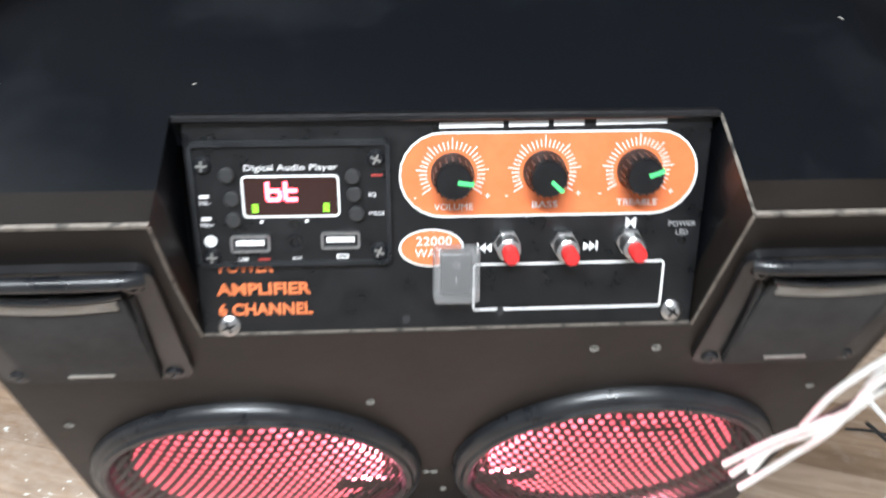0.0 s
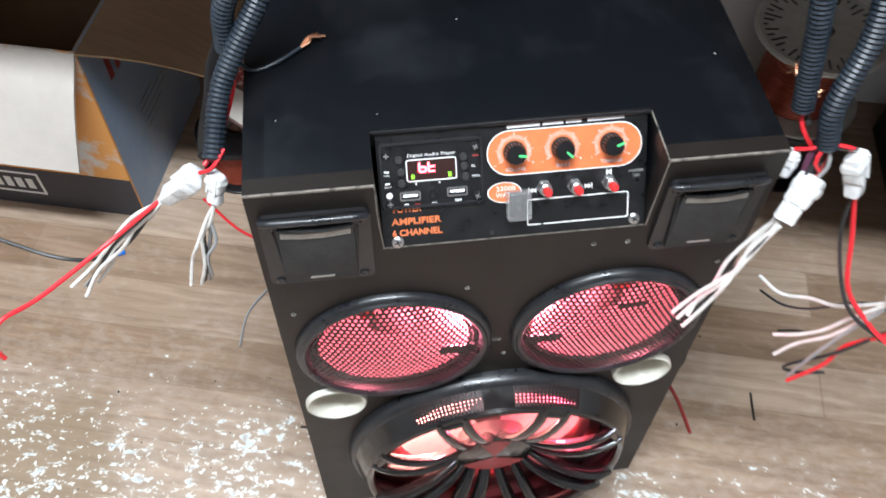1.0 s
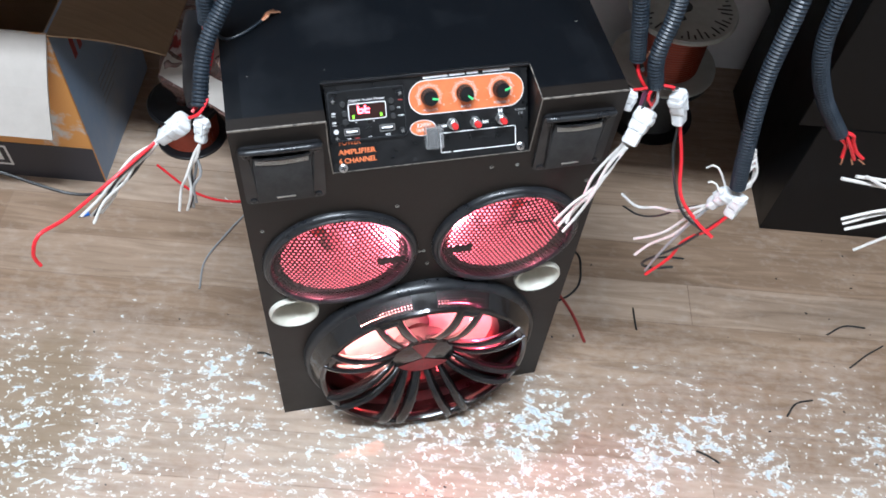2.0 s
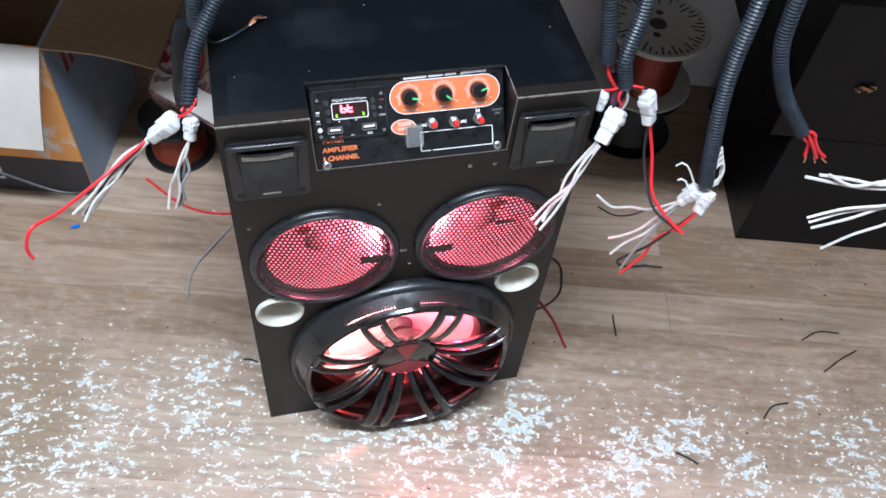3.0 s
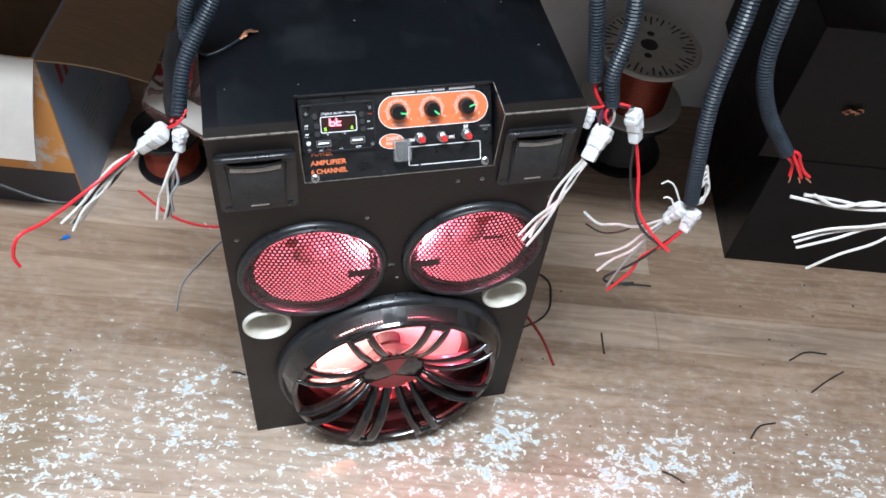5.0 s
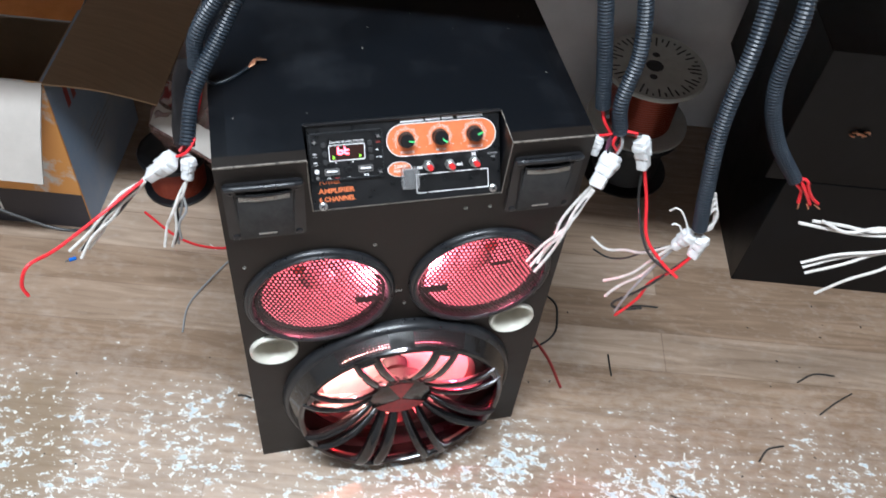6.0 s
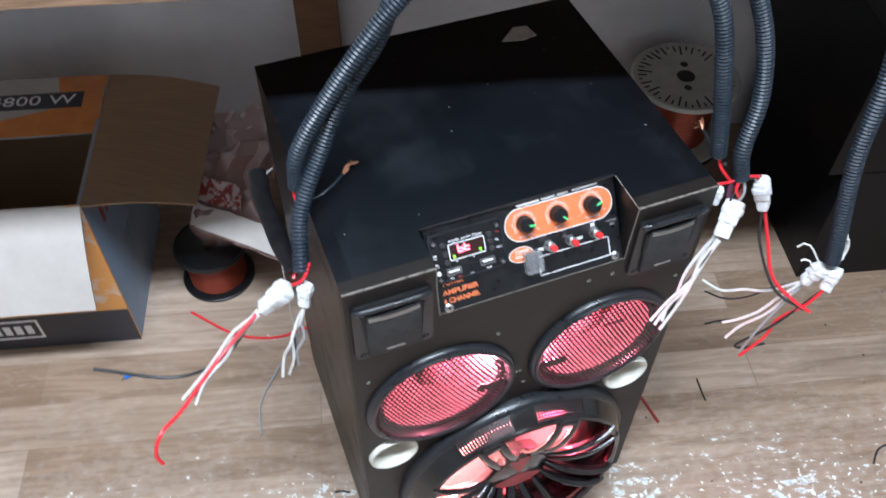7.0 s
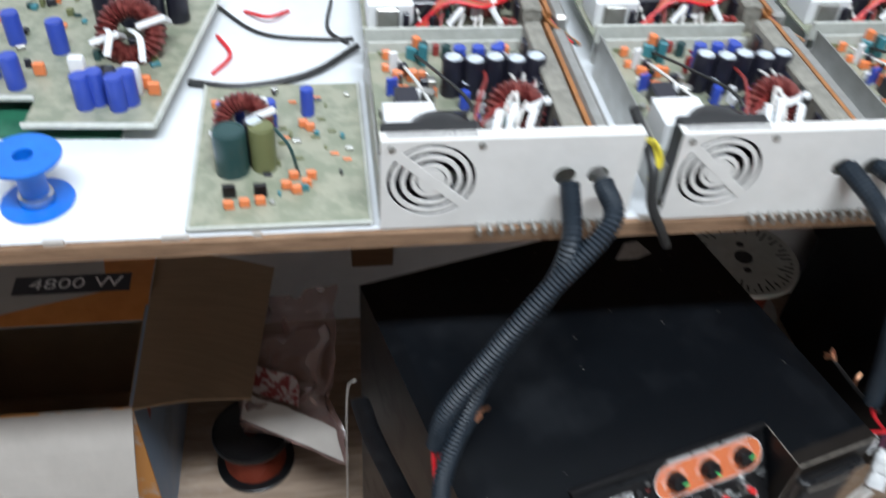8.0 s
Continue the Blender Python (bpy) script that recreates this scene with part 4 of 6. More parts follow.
def amplifier(left, fan=True):
    amp = thing("amplifier_module", ROOM @ pose(left, 0.154, 0.7864), "open white steel amplifier chassis packed with parts, on the bench", "amplifier", "amplifiers on the bench")
    W, H, D = 0.197, 0.083, 0.215
    holes = [circle(0.038, 0.046, 0.0335, 40), circle(0.140, 0.046, 0.0085, 16), circle(0.166, 0.046, 0.0085, 16)]
    part("front_panel", sheet([(0, 0), (W, 0), (W, H), (0, H)], holes, 0.0015), M_WHITEMETAL, amp, "white front panel with fan slots")
    part("top_lip", block(0, W, 0.0015, 0.012, H - 0.0015, H), M_WHITEMETAL, amp)
    part("side_wall", block(0, 0.0015, 0.012, D, 0, 0.044), M_ALU, amp)
    part("side_wall", block(W - 0.0015, W, 0.012, D, 0, 0.038), M_ALU, amp)
    part("tray", block(0.0015, W - 0.0015, 0.0015, D, 0, 0.0015), M_WHITEMETAL, amp)
    for r in (0.0135, 0.0215, 0.0290):
        t = 0.0018
        b = lathe([(r - t, 0), (r + t, 0), (r + t, 0.0015), (r - t, 0.0015), (r - t, 0)], 40, "y", at=(0.038, 0, 0.046))
        part("fan_slot_ring", b, M_WHITEMETAL, amp)
    part("fan_centre", lathe([(0, 0), (0.0105, 0), (0.0105, 0.0015), (0, 0.0015)], 28, "y", at=(0.038, 0, 0.046)), M_WHITEMETAL, amp)
    part("fan_bar", moved(block(-0.035, 0.035, -0.0002, 0.0016, -0.0038, 0.0038), pose(0.038, 0, 0.046, 0, 43)), M_WHITEMETAL, amp)
    fanb = part("fan", sheet(rounded(0.0015, 0.074, 0.009, 0.083, 0.003), [circle(0.038, 0.046, 0.032, 32)], 0.02), M_BLACK, amp, m=pose(0, 0.004, 0))
    for k in range(7):
        part("blade", moved(block(0.010, 0.031, -0.001, 0.001, -0.008, 0.008), pose(0.038, 0.012, 0.046, 0, 360 * k / 7) @ pose(0, 0, 0, 40)), M_BLACK, fanb)
    part("fan_motor", lathe([(0, 0.002), (0.0115, 0.002), (0.0115, 0.02), (0, 0.02)], 20, "y", at=(0.038, 0, 0.046)), M_BLACK, fanb)
    for x, z in ((0.008, 0.077), (0.074, 0.078)):
        part("panel_screw", lathe([(0.0028, 0), (0.0028, -0.001), (0.0015, -0.0018), (0, -0.0018)], 12, "y"), M_ALU, amp, smooth=True, m=pose(x, 0, z))
    part("fan_cover", lathe([(0.029, 0), (0.029, 0.006), (0.026, 0.013), (0.017, 0.019), (0.008, 0.021), (0, 0.021)], 32), M_BLACK, amp, "rounded black fan housing", smooth=True, m=pose(0.050, 0.041, 0.050))
    innards(amp, 0.004, W - 0.004, 0.03, D - 0.004, 0.030)
    for k in range(13):
        x = 0.075 + 0.0088 * k
        part("terminal_prong", block(x, x + 0.003, -0.010, 0.0, -0.0035, 0.0035, 0.0008), M_ALU, amp)
    return amp


def toroid(parent, x, y, z, r, thick, tilt=0):
    b = bmesh.new()
    n, k = 56, 8
    g = []
    for i in range(n):
        a = 2 * math.pi * i / n
        rr = thick * (1.0 if i % 2 else 0.78)
        g.append([b.verts.new(((r + rr * math.cos(2 * math.pi * j / k)) * math.cos(a), (r + rr * math.cos(2 * math.pi * j / k)) * math.sin(a), 1.2 * rr * math.sin(2 * math.pi * j / k))) for j in range(k)])
    for i in range(n):
        for j in range(k):
            b.faces.new((g[i][j], g[(i + 1) % n][j], g[(i + 1) % n][(j + 1) % k], g[i][(j + 1) % k]))
    t = part("toroid_coil", b, M_TOROID, parent, "dark red wound ring coil with white ties", smooth=True, m=pose(x, y, z, tilt))
    for a in (20, 200):
        part("white_tie", moved(block(r - thick * 1.25, r + thick * 1.25, -0.003, 0.003, -thick * 1.3, thick * 1.3, 0.001), pose(0, 0, 0, 0, 0, a)), M_WHITE_PRINT, t)
    return t


def capacitor(parent, x, y, z, r, h, mat):
    c = part("capacitor", lathe([(0, 0), (r, 0), (r, h * 0.93), (r * 0.94, h), (r * 0.8, h), (r * 0.78, h * 0.985), (0, h * 0.985)], 18), mat, parent, smooth=True, m=pose(x, y, z))
    part("metal_top", lathe([(r * 0.74, h * 1.002), (0, h * 1.004)], 14), M_CAPTOP if mat is M_CAPBLACK else mat, c)
    return c


def innards(amp, x0, x1, y0, y1, z, seed=5):
    rnd = random.Random(seed)
    part("circuit_board", block(x0, x1, y0, y1, z, z + 0.0016), M_PCB, amp)
    w, d = x1 - x0, y1 - y0
    z += 0.0017
    toroid(amp, x0 + w * 0.60, y0 + d * 0.30, z + 0.016, 0.018, 0.009, 60)
    for k in range(5):
        capacitor(amp, x0 + w * (0.36 + 0.095 * k), y0 + d * (0.60 - 0.02 * (k % 2)), z, 0.0095, 0.036, M_CAPBLACK)
    for k in range(3):
        capacitor(amp, x0 + w * (0.42 + 0.09 * k), y0 + d * 0.80, z, 0.006, 0.024, M_CAPBLUE)
    part("relay_box", block(x0 + w * 0.02, x0 + w * 0.24, y0 + d * 0.10, y0 + d * 0.32, z, z + 0.026, 0.001), M_WHITE_PRINT, amp)
    b = block(x0 + w * 0.755, x0 + w * 0.845, y0 + d * 0.02, y0 + d * 0.98, z, z + 0.030, 0.0012)
    bmesh.ops.subdivide_edges(b, edges=b.edges[:], cuts=5, use_grid_fill=True)
    for v in b.verts:
        v.co += noise.noise_vector(v.co * 160) * 0.0016
    part("heatsink", b, M_DUSTYSINK, amp, "dusty grey heatsink slab")
    for k in range(5):
        yy = y0 + d * (0.10 + 0.18 * k)
        part("power_transistor", block(x0 + w * 0.735, x0 + w * 0.753, yy, yy + 0.014, z, z + 0.024, 0.0008), M_CAPBLACK, amp)
    part("insulating_strip", block(x0 + w * 0.865, x0 + w * 0.885, y0, y1, z, z + 0.027), M_STRIP, amp, "orange-brown insulating strip")
    part("grey_channel", block(x0 + w * 0.905, x0 + w * 0.975, y0 + d * 0.01, y1, z - 0.004, z + 0.022, 0.003), M_ALU, amp, "plain grey metal channel")
    part("board_rim", block(x0, x0 + w * 0.75, y1 - 0.003, y1, z, z + 0.010), M_BOARDRIM, amp, "pale upright board edge")
    kinds = (M_CAPBLACK, M_CAPBLUE, M_TEAL, M_FILM, M_CAPBLACK, M_ALU, M_PRINTRED, M_WHITE_PRINT)
    for k in range(56):
        x, y = x0 + w * rnd.uniform(0.03, 0.72), y0 + d * rnd.uniform(0.03, 0.97)
        sx, sy = rnd.uniform(0.002, 0.0055), rnd.uniform(0.0015, 0.004)
        part("component", moved(block(-sx, sx, -sy, sy, 0, rnd.uniform(0.006, 0.021), 0.0008), pose(x, y, z, 0, 0, rnd.choice((0, 90, 20, -35)))), kinds[k % 8], amp)
    for k in range(3):
        cx, cy = x0 + w * (0.48 + 0.075 * k), y0 + d * (0.08 + 0.05 * (k % 2))
        part("white_tie", tube([(cx + 0.006, cy + 0.022, z + 0.030), (cx + 0.002, cy + 0.012, z + 0.034), (cx - 0.003, cy, z + 0.024), (cx - 0.016 + 0.011 * k, cy - 0.006, z + 0.010)], 0.0030, 6, 0.006, flat=0.5), M_WHITE_PRINT, amp, smooth=True)
    for k in range(13):
        x, y = x0 + w * rnd.uniform(0.04, 0.74), y0 + d * rnd.uniform(0.42, 0.95)
        s = rnd.uniform(0.003, 0.0055)
        part("film_capacitor", block(x - s, x + s, y - s * 0.6, y + s * 0.6, z, z + rnd.uniform(0.007, 0.013), 0.001), M_FILM if k % 3 else M_WHITE_PRINT, amp)
    for k in range(6):
        x, y = x0 + w * rnd.uniform(0.25, 0.75), y0 + d * rnd.uniform(0.05, 0.5)
        capacitor(amp, x, y, z, 0.004, 0.013, M_CAPBLUE if k % 2 else M_CAPBLACK)
    for k in range(9):
        x, y = x0 + w * rnd.uniform(0.06, 0.74), y0 + d * rnd.uniform(0.08, 0.95)
        capacitor(amp, x, y, z, 0.0045, rnd.uniform(0.012, 0.022), (M_CAPBLACK, M_CAPBLUE, M_CAPGREEN)[k % 3])
    for fx, fy, sx, sy, hh in ((0.30, 0.20, 0.014, 0.012, 0.024), (0.14, 0.45, 0.010, 0.016, 0.016), (0.70, 0.48, 0.012, 0.010, 0.020)):
        part("transformer_block", block(x0 + w * fx - sx, x0 + w * fx + sx, y0 + d * fy - sy, y0 + d * fy + sy, z, z + hh, 0.0015), M_CAPBLACK, amp)
    for k in range(14):
        x, y = x0 + w * rnd.uniform(0.04, 0.76), y0 + d * rnd.uniform(0.4, 0.97)
        part("resistor", moved(block(-0.004, 0.004, -0.0013, 0.0013, 0, 0.003, 0.0006), pose(x, y, z, 0, 0, 90 * (k % 2))), (M_FILM, M_CAPOLIVE, M_ALU)[k % 3], amp)
    for mat, a, c, lift in ((M_PRINTRED, 0.36, 0.50, 0.036), (M_WHITEWIRE, 0.52, 0.74, 0.026), (M_BLACKWIRE, 0.44, 0.30, 0.034), (M_WHITEWIRE, 0.56, 0.62, 0.034), (M_BLACKWIRE, 0.62, 0.80, 0.028), (M_PRINTRED, 0.30, 0.75, 0.026), (M_WHITEWIRE, 0.45, 0.68, 0.034), (M_BLACKWIRE, 0.20, 0.62, 0.026), (M_WHITEWIRE, 0.28, 0.2, 0.022)):
        pts = [(x0 + w * a, y0 + d * 0.04, z + 0.004), (x0 + w * (a * 0.6 + c * 0.4), y0 + d * 0.22, z + lift), (x0 + w * c, y0 + d * 0.55, z + lift * 0.7), (x0 + w * (c - 0.08), y0 + d * 0.9, z + 0.006)]
        part("loose_wire", tube(pts, 0.0016, 6, 0.008), mat, amp, smooth=True)


amps = amplifier(-0.259)
for k in range(3):
    tagged(part("yellow_lead", tube([(-0.052 + 0.003 * k, 0.186, 0.842), (-0.047, 0.172 - 0.003 * k, 0.846 + 0.003 * k), (-0.045 + 0.002 * k, 0.160, 0.836), (-0.049, 0.160, 0.822)], 0.0013, 6, 0.006), M_YELLOWWIRE, smooth=True, m=ROOM), "thin yellow lead looped between two amplifiers", "cable", "leads on the bench")
copy_thing(amps, ROOM @ pose(-0.034, 0.152, 0.7864))
copy_thing(amps, ROOM @ pose(0.189, 0.154, 0.7864))


def spare_board(u, v):
    sb = thing("amplifier_board", ROOM @ pose(u, v, 0.7864), "pale green circuit board crowded with coils behind the amplifiers", "circuit board", "boards at the back of the bench")
    for x in (0.004, 0.188):
        for y in (0.004, 0.190):
            part("standoff", block(x, x + 0.006, y, y + 0.006, 0, 0.030), M_ALU, sb)
    innards(sb, 0, 0.2, 0, 0.2, 0.030, 11)
    part("front_rail", block(0, 0.15, -0.004, 0.0, 0.028, 0.046), M_BOARDRIM, sb, "pale upright board edge")
    part("shielded_box", block(0.012, 0.034, 0.015, 0.034, 0.0317, 0.056, 0.0015), M_ALU, sb)
    for k, mat in enumerate((M_REDWIRE, M_STRIP, M_REDWIRE, M_CAPGREEN, M_STRIP)):
        part("loom_wire", tube([(0.050 + 0.004 * k, 0.010, 0.040), (0.080, 0.016 + 0.004 * k, 0.062 + 0.002 * k), (0.115, 0.014 + 0.003 * k, 0.058), (0.150 + 0.003 * k, 0.030, 0.060), (0.176, 0.006 - 0.002 * k, 0.050), (0.186 + 0.003 * k, -0.035, 0.045)], 0.0019, 6, 0.008), mat, sb, smooth=True)
    return sb


row = spare_board(-0.257, 0.383)
for u in (-0.034, 0.190):
    copy_thing(row, ROOM @ pose(u, 0.383, 0.7864))

# loose boards
pb = thing("circuit_board", ROOM @ pose(-0.404, 0.158, 0.7864), "pale circuit board with red coil and dark capacitors on bench", "circuit board")
part("board", block(0, 0.139, 0, 0.196, 0.003, 0.0046), M_PCB, pb)
for x in (0.006, 0.130):
    for y in (0.006, 0.186):
        part("solder_stub", block(x, x + 0.003, y, y + 0.003, 0, 0.003), M_ALU, pb)
toroid(pb, 0.040, 0.104, 0.028, 0.017, 0.009, 55)
capacitor(pb, 0.031, 0.070, 0.0046, 0.0135, 0.040, M_CAPGREEN)
capacitor(pb, 0.056, 0.074, 0.0046, 0.0105, 0.040, M_CAPOLIVE)
for x, y in ((0.022, 0.128), (0.036, 0.132), (0.060, 0.130), (0.092, 0.148)):
    capacitor(pb, x, y, 0.0046, 0.006, 0.026, M_CAPBLUE)
rnd = random.Random(9)
for x, y in ((0.074, 0.044), (0.082, 0.038), (0.090, 0.046), (0.080, 0.056), (0.094, 0.056), (0.030, 0.022), (0.042, 0.024), (0.054, 0.026), (0.088, 0.128), (0.094, 0.122), (0.012, 0.160)):
    part("film_capacitor", block(x - 0.004, x + 0.004, y - 0.002, y + 0.002, 0.0046, 0.013, 0.001), M_FILM, pb, m=pose(0, 0, 0))
for x in (0.030, 0.054):
    part("transistor", block(x - 0.005, x + 0.005, 0.034, 0.038, 0.0046, 0.017, 0.0006), M_BLACK, pb)
for k in range(10):
    x, y = rnd.uniform(0.07, 0.13), rnd.uniform(0.07, 0.18)
    part("resistor", block(x - 0.0035, x + 0.0035, y - 0.0012, y + 0.0012, 0.0046, 0.007, 0.0006), M_FILM if k % 2 else M_CAPOLIVE, pb)
part("capacitor_lead", tube([(0.066, 0.075, 0.042), (0.078, 0.060, 0.034), (0.084, 0.058, 0.006)], 0.0014, 6), M_CAPGREEN, pb, smooth=True)

bb = thing("large_circuit_board", ROOM @ pose(-0.66, 0.287, 0.7864) @ pose(0, 0, 0, 0, 0, -3), "large pale circuit board with coil and tall capacitors on bench", "circuit board")
part("board", sheet([(0, 0.04), (0.115, 0.04), (0.115, 0.0), (0.222, 0.0), (0.250, 0.235), (0, 0.235)], [], 0.0018), M_PCB, bb, m=Matrix(((1, 0, 0, 0), (0, 0, 1, 0), (0, 1, 0, 0.014), (0, 0, 0, 1))))
part("lower_board", block(0.03, 0.19, 0.005, 0.15, 0.0, 0.002), M_PCBDARK, bb, "dark green board underneath")
for x, y in ((0.05, 0.06), (0.18, 0.06), (0.10, 0.13)):
    part("standoff", block(x, x + 0.006, y, y + 0.006, 0.002, 0.014), M_ALU, bb)
toroid(bb, 0.185, 0.118, 0.038, 0.022, 0.011, 55)
for k in range(4):
    capacitor(bb, 0.150 + 0.022 * k, 0.170 + 0.004 * k, 0.016, 0.0105, 0.045, M_CAPBLACK)
for x, y in ((0.160, 0.030), (0.170, 0.036), (0.188, 0.028), (0.196, 0.036), (0.095, 0.06), (0.070, 0.075), (0.118, 0.120), (0.075, 0.135)):
    capacitor(bb, x, y, 0.016, 0.0080, 0.031, M_CAPBLUE)
for x, y in ((0.155, 0.05), (0.163, 0.058), (0.205, 0.06), (0.214, 0.05), (0.11, 0.08)):
    part("film_capacitor", block(x - 0.005, x + 0.005, y - 0.003, y + 0.003, 0.016, 0.028, 0.001), M_FILM, bb)
for x in (0.176, 0.181):
    part("coil_block", block(x - 0.008, x + 0.005, 0.034, 0.050, 0.016, 0.046, 0.003, segments=2), M_CAPBLACK, bb)
for a, c in (((0.19, 0.10, 0.05), (0.208, 0.055, 0.045)), ((0.17, 0.10, 0.05), (0.176, 0.062, 0.045))):
    part("white_tie", tube([a, ((a[0] + c[0]) / 2 + 0.004, (a[1] + c[1]) / 2, 0.055), c], 0.003, 6, flat=0.5), M_WHITE_PRINT, bb)

for a, c in (((0.115, 0.0), (0.222, 0.0)), ((0.222, 0.0), (0.250, 0.235)), ((0.0, 0.040), (0.115, 0.040))):
    part("board_rim", tube([(a[0], a[1], 0.0175), ((a[0] + c[0]) / 2, (a[1] + c[1]) / 2, 0.0175), (c[0], c[1], 0.0175)], 0.0028, 6, 0.02), M_BOARDRIM, bb, "pale snapped board edge")
rnd = random.Random(31)
for k in range(46):
    x, y = rnd.uniform(0.02, 0.22), rnd.uniform(0.06, 0.22)
    sx, sy = rnd.uniform(0.002, 0.005), rnd.uniform(0.0012, 0.003)
    part("component", moved(block(-sx, sx, -sy, sy, 0, rnd.uniform(0.003, 0.011), 0.0007), pose(x, y, 0.0158, 0, 0, rnd.choice((0, 90, 0, 30)))), (M_CAPOLIVE, M_TEAL, M_CAPBLACK, M_ALU, M_FILM, M_CAPGREEN)[k % 6], bb)
for x, y in ((0.198, 0.050), (0.150, 0.062)):
    part("tie_block", block(x - 0.007, x + 0.007, y - 0.005, y + 0.005, 0.016, 0.046, 0.003, segments=2), M_WHITE_PRINT, bb, smooth=True)
for k in range(26):
    x, y = rnd.uniform(0.012, 0.130), rnd.uniform(0.012, 0.185)
    sx, sy = rnd.uniform(0.0015, 0.004), rnd.uniform(0.001, 0.0022)
    part("component", moved(block(-sx, sx, -sy, sy, 0, rnd.uniform(0.002, 0.007), 0.0006), pose(x, y, 0.0045, 0, 0, rnd.choice((0, 90)))), (M_CAPOLIVE, M_ALU, M_TEAL, M_CAPBLACK)[k % 4], pb)
for a, c in (((0, 0), (0.139, 0)), ((0.139, 0), (0.139, 0.196)), ((0, 0.196), (0, 0))):
    part("board_rim", tube([(a[0], a[1], 0.0046), ((a[0] + c[0]) / 2, (a[1] + c[1]) / 2, 0.0046), (c[0], c[1], 0.0046)], 0.0016, 6, 0.02), M_BOARDRIM, pb, "pale snapped board edge")
capacitor(pb, 0.050, 0.082, 0.0046, 0.0085, 0.040, M_CAPBLACK)
for x in (0.026, 0.044, 0.056):
    part("tie_block", block(x - 0.004, x + 0.004, 0.118, 0.124, 0.0046, 0.040, 0.002, segments=2), M_WHITE_PRINT, pb, smooth=True)

# blue bobbin
bo = thing("bobbin", ROOM @ pose(-0.520, 0.203, 0.7864), "small blue plastic wire bobbin standing on the bench", "bobbin")
part("lower_flange", lathe([(0, 0), (0.0270, 0), (0.0275, 0.001), (0.0270, 0.0025), (0.010, 0.0025)], 36), M_BLUE, bo, smooth=True)
part("core", lathe([(0.0125, 0.0025), (0.0105, 0.008), (0.0105, 0.038), (0.0125, 0.0425)], 28), M_BLUE, bo, smooth=True)
part("upper_flange", lathe([(0.0070, 0.030), (0.0075, 0.0455), (0.0270, 0.0455), (0.0275, 0.044), (0.0270, 0.0425), (0.010, 0.0425)], 36), M_BLUE, bo, smooth=True)
part("wire_rest", lathe([(0.0107, 0.003), (0.0135, 0.004), (0.013, 0.009), (0.0107, 0.010)], 24), M_STEEL, bo, smooth=True)

# black leads lying behind the loose board
for pts, r in (([(-0.42, 0.362, 0.7905), (-0.37, 0.352, 0.7905), (-0.31, 0.372, 0.7905), (-0.262, 0.415, 0.7945)], 0.0035), ([(-0.41, 0.52, 0.7885), (-0.36, 0.455, 0.7885), (-0.30, 0.44, 0.7885), (-0.265, 0.44, 0.7885)], 0.002), ([(-0.285, 0.52, 0.7885), (-0.29, 0.46, 0.7885), (-0.27, 0.43, 0.7885)], 0.002)):
    ob = part("black_lead", tube(pts, r, 8, 0.008), M_BLACKWIRE, smooth=True, m=ROOM)
    tagged(ob, "black insulated lead lying loose on the white bench", "cable", "leads on the bench")
for k, pts in enumerate(([(-0.40, 0.45, 0.788), (-0.385, 0.41, 0.790), (-0.40, 0.38, 0.788)], [(-0.375, 0.50, 0.788), (-0.35, 0.475, 0.795), (-0.33, 0.50, 0.788)])):
    tagged(part("red_lead", tube(pts, 0.002, 6, 0.008), M_REDWIRE, smooth=True, m=ROOM), "thin red lead lying loose on the white bench", "cable", "leads on the bench")

ob = part("black_lead", tube([(-0.050, 0.215, 0.850), (-0.047, 0.165, 0.835), (-0.046, 0.148, 0.806), (-0.036, 0.141, 0.785), (-0.026, 0.142, 0.765)], 0.0042, 8, 0.006), M_BLACKWIRE, smooth=True, m=ROOM)
tagged(ob, "black sleeved lead hanging between two amplifiers over the bench edge", "cable", "leads on the bench")

# ---- corrugated hoses with their plugs and wires ----


def harness(label):
    return thing("cable_harness", pose(0, 0, 0), label, "cable", "hoses hanging from the amplifiers")


def hose(parent, pts, r=0.0082):
    return part("corrugated_hose", tube(pts, r, 14, 0.0018, ribs=0.0012), M_HOSE, parent, smooth=False)


def wire(parent, pts, mat=None, r=0.0014, name="wire", flat=1.0):
    return part(name, tube(pts, r, 7, 0.006, flat=flat), mat or M_WHITEWIRE, parent, smooth=True)


